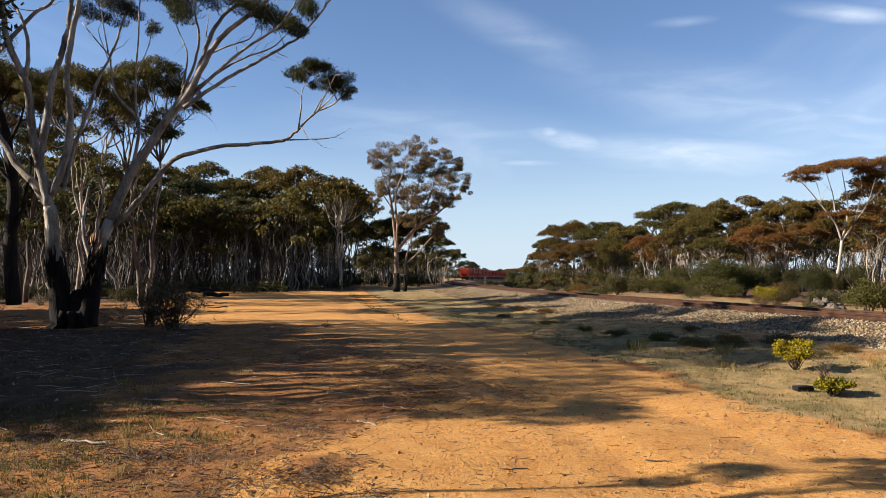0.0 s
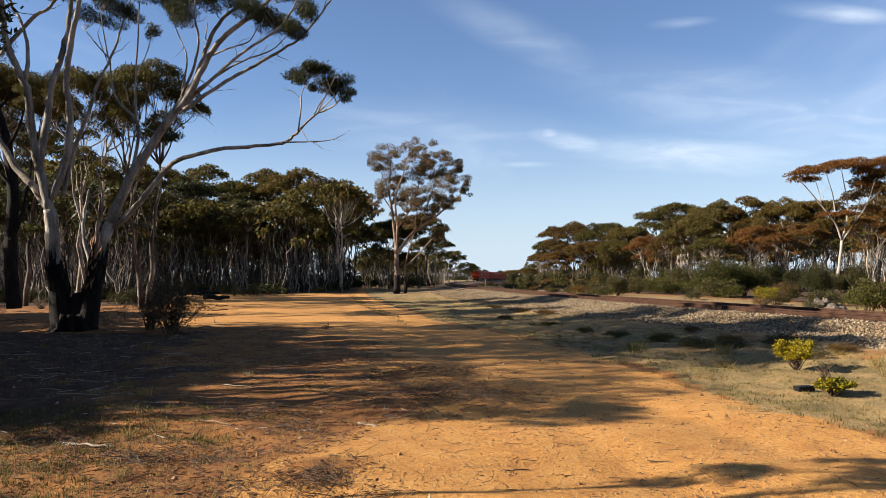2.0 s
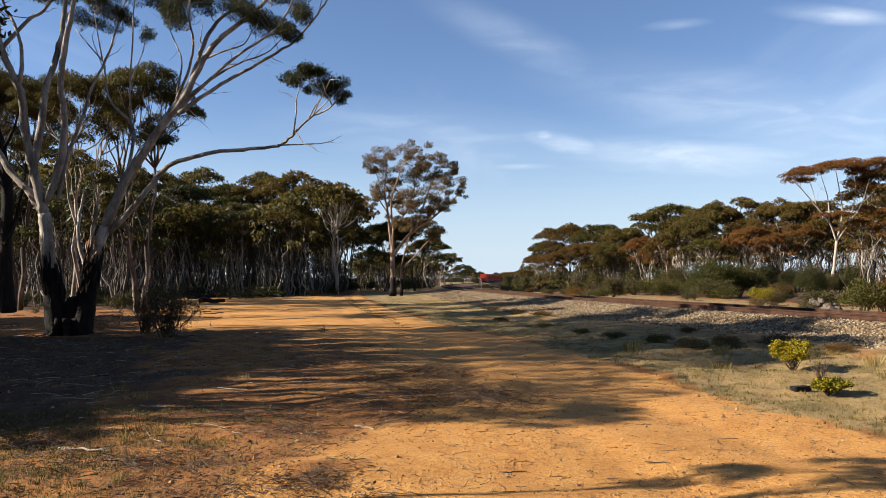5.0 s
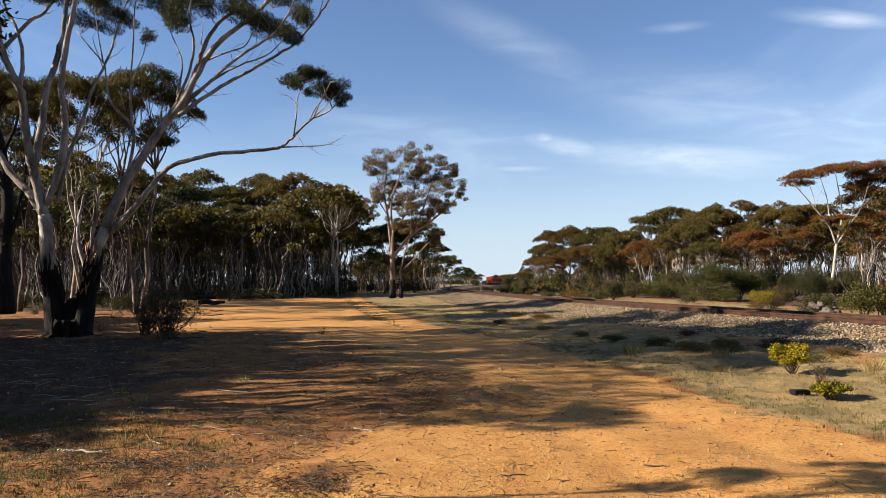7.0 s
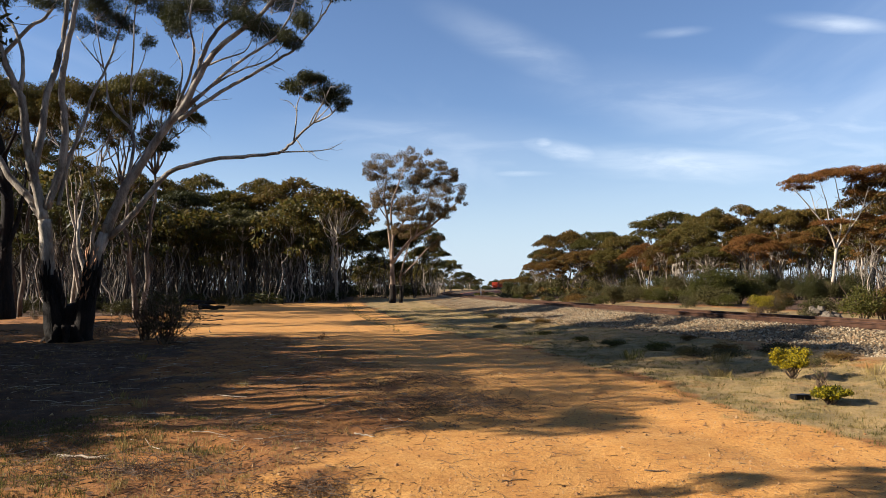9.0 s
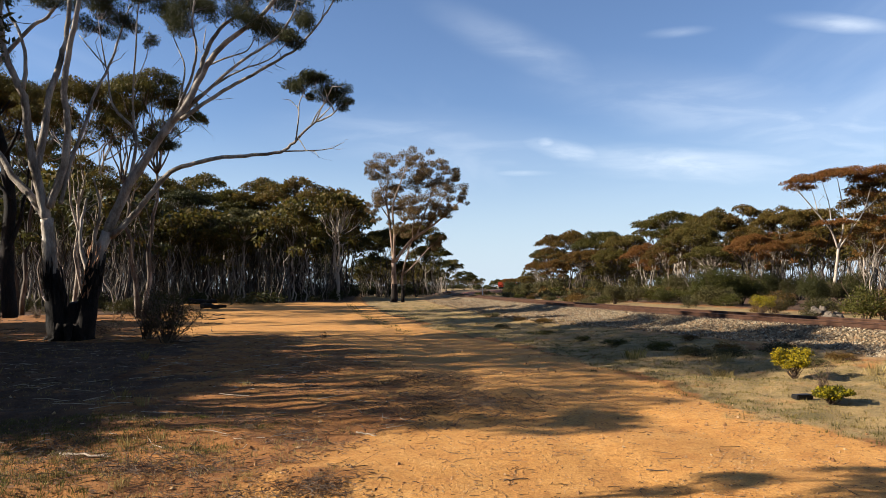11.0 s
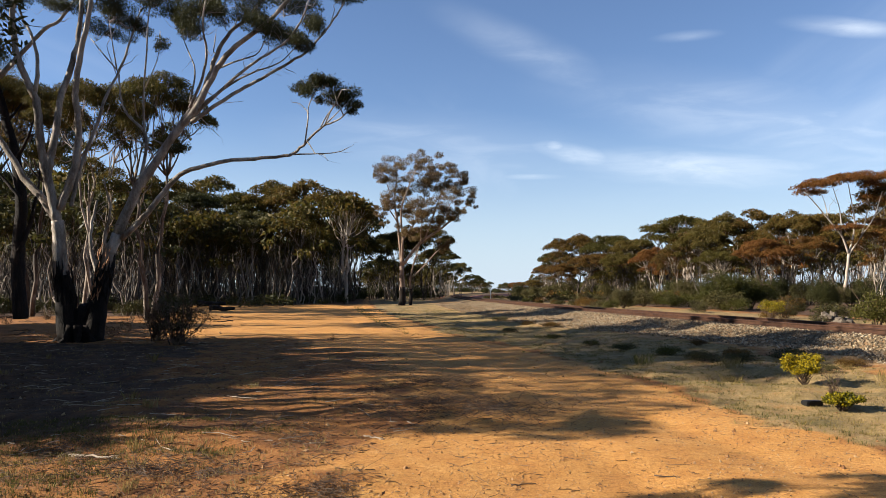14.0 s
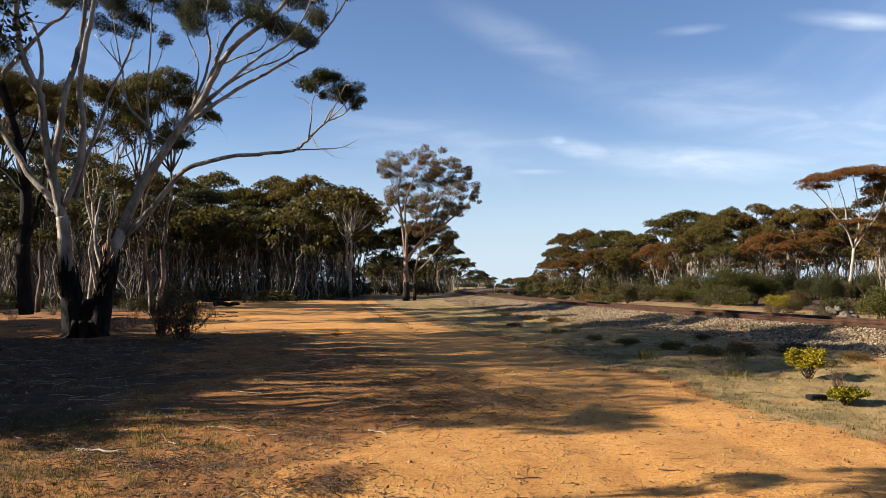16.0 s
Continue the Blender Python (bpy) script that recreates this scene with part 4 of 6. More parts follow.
    limb(w, 0.028, 0.009, [(7.08, -1.60, 5.78), (7.74, -1.40, 5.83), (8.49, -1.20, 5.91), (8.85, -1.00, 6.12)])
    limb(w, 0.028, 0.011, [(7.59, -1.70, 6.09), (7.71, -1.90, 6.72), (7.77, -2.10, 7.15), (8.01, -2.30, 7.56)])
    limb(w, 0.024, 0.011, [(8.08, -1.90, 6.49), (8.30, -1.70, 7.03), (8.65, -1.50, 7.51)])
    limb(w, 0.015, 0.007, [(7.76, -2.00, 6.95), (7.50, -2.00, 7.24), (7.24, -2.00, 7.30)])
    limb(w, 0.074, 0.029, [(-0.41, 0.00, 4.37), (-0.28, 0.33, 5.82), (0.10, 0.67, 7.41), (0.16, 1.00, 8.27), (0.49, 1.33, 9.35), (0.66, 1.67, 10.45), (0.90, 2.00, 11.80)])
    limb(w, 0.029, 0.013, [(0.49, 1.20, 9.21), (-0.30, 1.60, 10.03), (-0.90, 2.00, 10.67)])
    limb(w, 0.029, 0.013, [(0.43, 1.20, 9.31), (0.43, 0.90, 9.90), (0.41, 0.60, 10.76)])
    limb(w, 0.074, 0.028, [(1.22, 0.50, 3.95), (1.56, 0.67, 5.40), (1.68, 0.83, 6.48), (1.49, 1.00, 7.10), (0.89, 1.17, 7.66), (0.55, 1.33, 8.26), (0.38, 1.50, 9.20)])
    limb(w, 0.040, 0.018, [(1.55, 1.00, 6.90), (1.58, 0.75, 8.10), (1.75, 0.50, 9.76), (1.89, 0.25, 10.82), (2.12, 0.00, 11.49)])
    limb(w, 0.022, 0.009, [(1.94, 0.00, 8.28), (2.28, 0.00, 9.13), (2.42, 0.00, 9.79)])
    limb(w, 0.092, 0.037, [(0.47, 0.30, 1.79), (0.05, 0.53, 2.92), (-0.11, 0.77, 3.69), (-0.05, 1.00, 4.68)])
    limb(w, 0.074, 0.028, [(0.73, 0.30, 2.53), (0.74, -0.07, 3.25), (1.08, -0.43, 4.14), (1.02, -0.80, 5.17)])
    tuft(lv, (3.89, -1.00, 9.90), 0.59, 0.44)
    tuft(lv, (2.90, 0.80, 10.94), 0.55, 0.40)
    tuft(lv, (4.36, 0.00, 11.01), 0.64, 0.44)
    tuft(lv, (4.23, -1.00, 10.80), 0.74, 0.46)
    tuft(lv, (6.65, -0.60, 9.99), 0.77, 0.48)
    tuft(lv, (7.28, -1.00, 9.63), 0.55, 0.37)
    tuft(lv, (5.90, -0.50, 10.26), 0.66, 0.40)
    tuft(lv, (7.63, -1.00, 10.17), 0.48, 0.44)
    tuft(lv, (6.79, 0.00, 11.11), 0.74, 0.55)
    tuft(lv, (5.11, 1.00, 11.60), 0.83, 0.52)
    tuft(lv, (0.39, 1.80, 11.31), 0.77, 0.44)
    tuft(lv, (-0.41, 1.80, 10.97), 0.44, 0.33)
    tuft(lv, (0.85, 2.00, 11.12), 0.44, 0.33)
    tuft(lv, (0.26, 1.00, 11.40), 0.74, 0.46)
    tuft(lv, (2.42, 0.00, 9.82), 0.26, 0.33)
    tuft(lv, (2.12, 0.00, 11.39), 0.83, 0.55)
    tuft(lv, (-2.06, -0.50, 11.19), 0.92, 0.46)
    tuft(lv, (-2.03, 1.80, 11.82), 0.74, 0.37)
    tuft(lv, (-0.48, 0.50, 12.27), 1.10, 0.55)
    tuft(lv, (-3.98, 1.00, 9.93), 0.92, 0.74)
    tuft(lv, (-4.21, 1.00, 11.50), 1.10, 0.74)
    tuft(lv, (8.28, 0.60, 11.93), 0.64, 0.46)
    tuft(lv, (5.94, 0.00, 12.05), 1.10, 0.64)
    tuft(lv, (3.51, 0.00, 12.24), 1.29, 0.64)
    tuft(lv, (7.72, -2.30, 7.74), 0.44, 0.24)
    tuft(lv, (8.11, -2.30, 7.93), 0.44, 0.22)
    tuft(lv, (8.40, -2.20, 7.87), 0.26, 0.17)
    tuft(lv, (8.82, -1.60, 7.66), 0.48, 0.29)
    tuft(lv, (8.46, -1.60, 7.49), 0.33, 0.24)
    tuft(lv, (9.17, -2.00, 7.24), 0.29, 0.20)
    tuft(lv, (2.73, 0.80, 6.42), 0.33, 0.20)
    tuft(lv, (8.13, -2.20, 7.33), 0.18, 0.15)
    twig_up(w, (3.89, -1.00, 9.90), 0.59, 0.44, 0.013)
    twig_up(w, (2.90, 0.80, 10.94), 0.55, 0.40, 0.013)
    twig_up(w, (4.36, 0.00, 11.01), 0.64, 0.44, 0.013)
    twig_up(w, (4.23, -1.00, 10.80), 0.74, 0.46, 0.013)
    twig_up(w, (6.65, -0.60, 9.99), 0.77, 0.48, 0.013)
    twig_up(w, (7.28, -1.00, 9.63), 0.55, 0.37, 0.013)
    twig_up(w, (5.90, -0.50, 10.26), 0.66, 0.40, 0.013)
    twig_up(w, (7.63, -1.00, 10.17), 0.48, 0.44, 0.013)
    twig_up(w, (6.79, 0.00, 11.11), 0.74, 0.55, 0.013)
    twig_up(w, (5.11, 1.00, 11.60), 0.83, 0.52, 0.013)
    twig_up(w, (0.39, 1.80, 11.31), 0.77, 0.44, 0.013)
    twig_up(w, (-0.41, 1.80, 10.97), 0.44, 0.33, 0.013)
    twig_up(w, (0.85, 2.00, 11.12), 0.44, 0.33, 0.013)
    twig_up(w, (0.26, 1.00, 11.40), 0.74, 0.46, 0.013)
    twig_up(w, (2.42, 0.00, 9.82), 0.26, 0.33, 0.013)
    twig_up(w, (2.12, 0.00, 11.39), 0.83, 0.55, 0.013)
    twig_up(w, (-2.06, -0.50, 11.19), 0.92, 0.46, 0.013)
    twig_up(w, (-2.03, 1.80, 11.82), 0.74, 0.37, 0.013)
    twig_up(w, (-0.48, 0.50, 12.27), 1.10, 0.55, 0.013)
    twig_up(w, (-3.98, 1.00, 9.93), 0.92, 0.74, 0.013)
    twig_up(w, (-4.21, 1.00, 11.50), 1.10, 0.74, 0.013)
    twig_up(w, (8.28, 0.60, 11.93), 0.64, 0.46, 0.013)
    twig_up(w, (5.94, 0.00, 12.05), 1.10, 0.64, 0.013)
    twig_up(w, (3.51, 0.00, 12.24), 1.29, 0.64, 0.013)
    twig_up(w, (7.72, -2.30, 7.74), 0.44, 0.24, 0.013)
    twig_up(w, (8.11, -2.30, 7.93), 0.44, 0.22, 0.013)
    twig_up(w, (8.40, -2.20, 7.87), 0.26, 0.17, 0.013)
    twig_up(w, (8.82, -1.60, 7.66), 0.48, 0.29, 0.013)
    twig_up(w, (8.46, -1.60, 7.49), 0.33, 0.24, 0.013)
    twig_up(w, (9.17, -2.00, 7.24), 0.29, 0.20, 0.013)
    twig_up(w, (2.73, 0.80, 6.42), 0.33, 0.20, 0.013)
    twig_up(w, (8.13, -2.20, 7.33), 0.18, 0.15, 0.013)
    part("trunk", w.mesh("trunk", M_BARK, True), ob)
    part("crown", lv.mesh("crown", M_LEAF_DARK), ob)
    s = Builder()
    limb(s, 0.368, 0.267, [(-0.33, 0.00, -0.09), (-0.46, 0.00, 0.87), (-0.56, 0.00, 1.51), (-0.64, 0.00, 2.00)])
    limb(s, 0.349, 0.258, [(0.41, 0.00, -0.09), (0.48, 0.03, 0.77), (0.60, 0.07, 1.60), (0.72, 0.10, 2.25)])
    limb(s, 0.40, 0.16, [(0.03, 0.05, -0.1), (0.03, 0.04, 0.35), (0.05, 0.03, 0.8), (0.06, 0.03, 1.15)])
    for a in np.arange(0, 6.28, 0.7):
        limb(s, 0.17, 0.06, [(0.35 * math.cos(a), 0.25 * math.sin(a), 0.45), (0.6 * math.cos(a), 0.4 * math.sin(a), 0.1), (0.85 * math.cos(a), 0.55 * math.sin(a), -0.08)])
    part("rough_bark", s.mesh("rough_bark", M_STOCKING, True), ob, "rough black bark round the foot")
    s = Builder()
    fl = np.random.default_rng(4)
    for k in range(240):
        second = k % 2
        z0 = fl.uniform(0.2, 2.3 if second else 2.0)
        t0 = fl.uniform(0, 6.28)
        cx, cy, rr = (0.30 + 0.2 * z0, 0.03, 0.27) if second else (-0.33 - 0.13 * z0, 0.0, 0.285)
        o = np.array([cx + rr * math.cos(t0), cy + rr * math.sin(t0), z0])
        e = o + np.array([(0.2 if second else -0.13) * 0.5, 0, fl.uniform(0.3, 0.75)]) - np.array([math.cos(t0), math.sin(t0), 0]) * 0.02
        s.tube(curve_path(fl, o, e, 4, 0.02), fl.uniform(0.02, 0.05) * np.array([0.7, 1, 0.8, 0.2]), 5)
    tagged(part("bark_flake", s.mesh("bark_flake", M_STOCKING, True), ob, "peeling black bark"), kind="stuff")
    t = Builder()
    for k in range(34):
        z0, t0 = fl.uniform(1.2, 2.9), fl.uniform(3.4, 5.6)
        o = np.array([0.30 + 0.2 * z0 + 0.26 * math.cos(t0), 0.03 + 0.29 * math.sin(t0), z0])
        e = o + np.array([0.04 + fl.normal() * 0.03, fl.normal() * 0.02, fl.uniform(0.12, 0.4)])
        t.tube(curve_path(fl, o, e, 4, 0.05), fl.uniform(0.015, 0.035) * np.array([0.4, 1, 0.8, 0.2]), 4)
    tagged(part("torn_bark", t.mesh("torn_bark", M_TORN), ob, "torn reddish bark"), kind="stuff")


old_gum()


def road_gum():
    """The tall, airy gum where the road leaves the railway."""
    ob = thing("gum_tree", pose(-5.02, 80, 0), "tall slender gum with an airy brownish crown", "tree")
    w, lv = Builder(), Builder()

    def tuft(b, c, rx, rz):
        rng = np.random.default_rng(int(abs(c[0]) * 1000 + c[2] * 77))
        for k in range(12):
            off = rng.normal(size=3) * np.array([0.58 * rx, 0.62 * rx, 0.75 * rz])
            b.puff(rng, np.asarray(c) + off, rx * rng.uniform(0.3, 0.55), rz * rng.uniform(0.35, 0.65), int(185 * rx), 0.2, 0.055, 0.9)
    limb(w, 0.337, 0.245, [(0.00, 0.00, -0.11), (-0.01, 0.00, 2.21), (-0.07, 0.00, 4.24)])
    limb(w, 0.184, 0.049, [(-0.07, 0.00, 4.24), (-0.27, 0.20, 6.52), (-0.54, 0.40, 9.01), (-0.93, 0.60, 11.52), (-0.70, 0.80, 13.41), (-0.85, 1.00, 15.20)])
    limb(w, 0.159, 0.049, [(-0.07, 0.00, 4.24), (0.08, -0.50, 7.09), (-0.08, -1.00, 10.10), (0.67, -1.50, 12.47), (1.53, -2.00, 14.51)])
    limb(w, 0.184, 0.037, [(-0.07, 0.00, 4.24), (2.02, -0.20, 6.80), (3.86, -0.40, 8.02), (5.39, -0.60, 9.22), (6.73, -0.80, 10.43), (7.57, -1.00, 11.32)])
    limb(w, 0.110, 0.037, [(2.45, -0.30, 7.10), (3.54, 0.30, 10.24), (4.46, 0.90, 12.80), (5.52, 1.50, 14.46)])
    limb(w, 0.110, 0.037, [(0.02, -0.60, 6.96), (1.70, -0.07, 9.58), (2.60, 0.47, 12.74), (3.02, 1.00, 14.57)])
    limb(w, 0.074, 0.031, [(3.86, -0.60, 8.00), (4.78, -1.30, 10.07), (5.68, -2.00, 11.50)])
    limb(w, 0.074, 0.031, [(-0.53, 0.30, 9.00), (-1.64, 0.15, 10.72), (-2.37, 0.00, 11.44)])
    limb(w, 0.061, 0.031, [(2.03, -0.40, 6.79), (2.05, -1.20, 7.95), (2.26, -2.00, 9.09)])
    limb(w, 0.061, 0.025, [(-0.81, 0.60, 10.89), (-1.62, -0.20, 12.96), (-1.80, -1.00, 14.07)])
    limb(w, 0.16, 0.11, [(0.85, 1.60, -0.1), (0.85, 1.60, 1.4), (0.75, 1.5, 2.9)])
    limb(w, 0.11, 0.04, [(0.75, 1.5, 2.9), (1.2, 1.3, 4.6), (1.7, 1.2, 6.2), (2.2, 1.0, 7.6)])
    limb(w, 0.09, 0.04, [(0.75, 1.5, 2.9), (2.2, 1.7, 4.2), (3.4, 1.8, 5.6), (4.3, 1.6, 6.4)])
    tuft(lv, (2.3, 1.0, 7.6), 1.1, 0.6)
    tuft(lv, (4.4, 1.6, 6.6), 0.9, 0.5)
    tuft(lv, (-0.85, 1.00, 15.33), 1.47, 0.80)
    tuft(lv, (-2.08, -0.50, 14.15), 0.86, 0.61)
    tuft(lv, (1.47, -2.00, 14.94), 1.59, 0.92)
    tuft(lv, (2.90, 1.00, 14.70), 1.47, 0.86)
    tuft(lv, (5.40, 1.50, 14.59), 1.47, 0.74)
    tuft(lv, (6.64, 1.00, 13.76), 0.92, 0.80)
    tuft(lv, (-0.28, 0.00, 12.18), 1.72, 0.92)
    tuft(lv, (-1.38, 0.00, 11.13), 1.10, 0.74)
    tuft(lv, (-2.05, 0.00, 10.08), 0.74, 0.55)
    tuft(lv, (2.00, 0.00, 13.30), 1.47, 0.86)
    tuft(lv, (3.82, 2.00, 13.27), 1.47, 0.98)
    tuft(lv, (2.26, -2.00, 10.89), 1.35, 0.86)
    tuft(lv, (5.38, -2.00, 11.50), 1.35, 0.86)
    tuft(lv, (4.47, -1.00, 10.10), 1.35, 0.80)
    tuft(lv, (7.45, -1.00, 11.32), 0.67, 0.55)
    tuft(lv, (2.08, -2.00, 9.27), 1.35, 0.80)
    tuft(lv, (3.67, 0.00, 8.85), 1.10, 0.61)
    tuft(lv, (0.77, -1.00, 8.15), 1.10, 0.61)
    tuft(lv, (5.99, -1.00, 9.98), 0.98, 0.55)
    tuft(lv, (0.07, 1.50, 10.68), 0.98, 0.55)
    twig_up(w, (-0.85, 1.00, 15.33), 1.47, 0.80, 0.022)
    twig_up(w, (-2.08, -0.50, 14.15), 0.86, 0.61, 0.022)
    twig_up(w, (1.47, -2.00, 14.94), 1.59, 0.92, 0.022)
    twig_up(w, (2.90, 1.00, 14.70), 1.47, 0.86, 0.022)
    twig_up(w, (5.40, 1.50, 14.59), 1.47, 0.74, 0.022)
    twig_up(w, (6.64, 1.00, 13.76), 0.92, 0.80, 0.022)
    twig_up(w, (-0.28, 0.00, 12.18), 1.72, 0.92, 0.022)
    twig_up(w, (-1.38, 0.00, 11.13), 1.10, 0.74, 0.022)
    twig_up(w, (-2.05, 0.00, 10.08), 0.74, 0.55, 0.022)
    twig_up(w, (2.00, 0.00, 13.30), 1.47, 0.86, 0.022)
    twig_up(w, (3.82, 2.00, 13.27), 1.47, 0.98, 0.022)
    twig_up(w, (2.26, -2.00, 10.89), 1.35, 0.86, 0.022)
    twig_up(w, (5.38, -2.00, 11.50), 1.35, 0.86, 0.022)
    twig_up(w, (4.47, -1.00, 10.10), 1.35, 0.80, 0.022)
    twig_up(w, (7.45, -1.00, 11.32), 0.67, 0.55, 0.022)
    twig_up(w, (2.08, -2.00, 9.27), 1.35, 0.80, 0.022)
    twig_up(w, (3.67, 0.00, 8.85), 1.10, 0.61, 0.022)
    twig_up(w, (0.77, -1.00, 8.15), 1.10, 0.61, 0.022)
    twig_up(w, (5.99, -1.00, 9.98), 0.98, 0.55, 0.022)
    twig_up(w, (0.07, 1.50, 10.68), 0.98, 0.55, 0.022)
    part("trunk", w.mesh("trunk", M_PINK_BARK, True), ob)
    part("crown", lv.mesh("crown", M_LEAF_PALE), ob)
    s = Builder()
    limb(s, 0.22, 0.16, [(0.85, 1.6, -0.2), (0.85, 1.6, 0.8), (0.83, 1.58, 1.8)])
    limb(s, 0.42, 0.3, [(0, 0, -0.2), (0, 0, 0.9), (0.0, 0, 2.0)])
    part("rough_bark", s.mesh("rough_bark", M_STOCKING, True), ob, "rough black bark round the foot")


road_gum()


def white_gum():
    """The tall white-trunked gum beyond the railway."""
    ob = thing("gum_tree", pose(37.29, 70.00, 0), "tall white-trunked gum with flat russet crowns", "tree")
    w, lv = Builder(), Builder()

    def tuft(b, c, rx, rz):
        rng = np.random.default_rng(int(abs(c[0]) * 1000 + c[2] * 77))
        for k in range(3):
            off = rng.normal(size=3) * np.array([0.45 * rx, 0.6 * rx, 0.3 * rz])
            b.cap(rng, np.asarray(c) + off, rx * 0.85, rz * 1.3, int(620 * rx * rx), 0.16, 0.058)
    limb(w, 0.175, 0.13, [(0.00, 0.00, 0.64), (0.31, 0.00, 2.67), (0.63, 0.00, 5.09)])
    limb(w, 0.108, 0.034, [(0.62, 0.00, 4.98), (-0.12, -0.25, 6.69), (-1.45, -0.50, 8.27), (-2.88, -0.75, 9.85), (-3.94, -1.00, 10.84)])
    limb(w, 0.108, 0.034, [(0.62, 0.00, 4.98), (1.40, 0.33, 7.54), (1.46, 0.67, 9.75), (1.30, 1.00, 11.87)])
    limb(w, 0.096, 0.034, [(0.62, 0.00, 4.98), (1.66, -0.33, 6.68), (2.73, -0.67, 8.52), (3.39, -1.00, 10.89)])
    limb(w, 0.070, 0.026, [(-0.04, 0.00, 6.81), (0.30, 0.75, 9.21), (0.03, 1.50, 11.78)])
    limb(w, 0.062, 0.026, [(1.67, -0.30, 6.68), (2.80, 0.35, 9.71), (2.95, 1.00, 11.98)])
    limb(w, 0.046, 0.022, [(-1.45, -0.50, 8.27), (-1.66, -0.25, 9.91), (-1.94, 0.00, 11.29)])
    limb(w, 0.054, 0.022, [(3.12, 0.00, 8.59), (4.20, -0.50, 9.88), (5.00, -1.00, 11.69)])
    limb(w, 0.039, 0.022, [(0.98, 0.00, 6.43), (0.29, -0.50, 6.93), (-0.40, -1.00, 7.43)])
    tuft(lv, (-3.25, -1.00, 11.05), 1.29, 0.43)
    tuft(lv, (-1.44, -0.30, 11.68), 1.39, 0.48)
    tuft(lv, (0.50, 0.50, 12.07), 1.50, 0.48)
    tuft(lv, (2.30, 1.00, 12.42), 1.50, 0.48)
    tuft(lv, (3.17, -0.50, 11.98), 1.50, 0.48)
    tuft(lv, (4.58, -1.00, 11.80), 1.50, 0.48)
    tuft(lv, (-0.19, -1.00, 7.27), 1.18, 0.38)
    tuft(lv, (3.85, 0.00, 10.21), 0.97, 0.43)
    tuft(lv, (-1.95, 0.00, 10.86), 0.86, 0.32)
    tuft(lv, (2.93, 0.50, 11.64), 1.29, 0.43)
    tuft(lv, (4.45, 0.00, 7.78), 1.07, 0.43)
    part("trunk", w.mesh("trunk", M_WHITE_BARK, True), ob)
    part("crown", lv.mesh("crown", M_LEAF_RUST), ob)


white_gum()


def dark_gum():
    """The dark-barked gum at the side of the clearing."""
    ob = thing("gum_tree", pose(-18.02, 31.00, 0), "dark rough-barked gum leaning in the shade", "tree")
    w, lv = Builder(), Builder()
    limb(w, 0.309, 0.166, [(0.00, 0.00, 0.42), (-0.18, 0.08, 2.08), (-0.31, 0.17, 3.75), (-0.26, 0.25, 5.44), (-0.64, 0.33, 7.40), (-1.11, 0.42, 8.88), (-1.71, 0.50, 10.62)])
    limb(w, 0.119, 0.036, [(-0.16, 0.00, 3.26), (0.10, 0.33, 4.49), (0.17, 0.67, 5.99), (0.15, 1.00, 7.52)])
    limb(w, 0.095, 0.029, [(-0.51, 0.20, 7.25), (0.18, -0.15, 8.14), (0.60, -0.50, 8.90)])
    limb(w, 0.071, 0.024, [(-1.10, 0.40, 8.87), (-0.71, 0.70, 9.68), (-0.70, 1.00, 10.26)])
    limb(w, 0.095, 0.048, [(-0.11, 0.00, 5.41), (-0.70, 0.00, 6.13), (-1.43, 0.00, 6.85)])
    tuft(lv, (-0.42, 0.60, 10.27), 1.00, 0.38)
    tuft(lv, (0.66, 0.00, 9.87), 0.81, 0.33)
    tuft(lv, (-1.40, 1.00, 10.51), 0.95, 0.38)
    tuft(lv, (-1.84, 0.50, 10.86), 1.07, 0.48)
    tuft(lv, (0.60, -0.50, 9.09), 0.57, 0.24)
    tuft(lv, (0.20, 1.00, 7.77), 0.62, 0.29)
    tuft(lv, (0.82, 1.50, 10.39), 0.71, 0.33)
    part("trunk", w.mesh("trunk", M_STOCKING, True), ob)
    part("crown", lv.mesh("crown", M_LEAF), ob)


dark_gum()


# ---------------------------------------------------------------- shrubs
SHRUBS = {}


def shrub_parts(seed, h, w, puffs, n, leaf, twigs=9):
    rng = np.random.default_rng(seed)
    wood, lv = Builder(), Builder()
    for k in range(twigs):
        a = rng.uniform(0, 6.28)
        e = np.array([math.cos(a) * w * rng.uniform(0.1, 0.42), math.sin(a) * w * rng.uniform(0.1, 0.42), h * rng.uniform(0.55, 0.98)])
        p = curve_path(rng, (0.04 * math.cos(a), 0.04 * math.sin(a), -0.06), e, 5, 0.06)
        wood.tube(p, 0.018 * h * np.linspace(1, 0.25, 5), 4)
        for j in (2, 3):
            wood.tube(curve_path(rng, p[j], p[j] + rng.normal(size=3) * 0.2 * w + np.array([0, 0, 0.15 * h]), 3, 0.05), [0.006 * h, 0.004 * h, 0.002 * h], 3)
    for k in range(puffs):
        a, q = rng.uniform(0, 6.28), math.sqrt(rng.uniform(0, 1)) * 0.36 * w
        z = h * (0.25 + rng.uniform(0, 0.55) * (1 - (q / (0.5 * w)) ** 2 * 0.6))
        s = w * rng.uniform(0.14, 0.24)
        lv.puff(rng, (q * math.cos(a), q * math.sin(a), z), s, s * 0.8 * min(1.2, h / w + 0.35), n, leaf, leaf * 0.38, 0.1)
    return wood.mesh("twigs", M_TWIG), lv


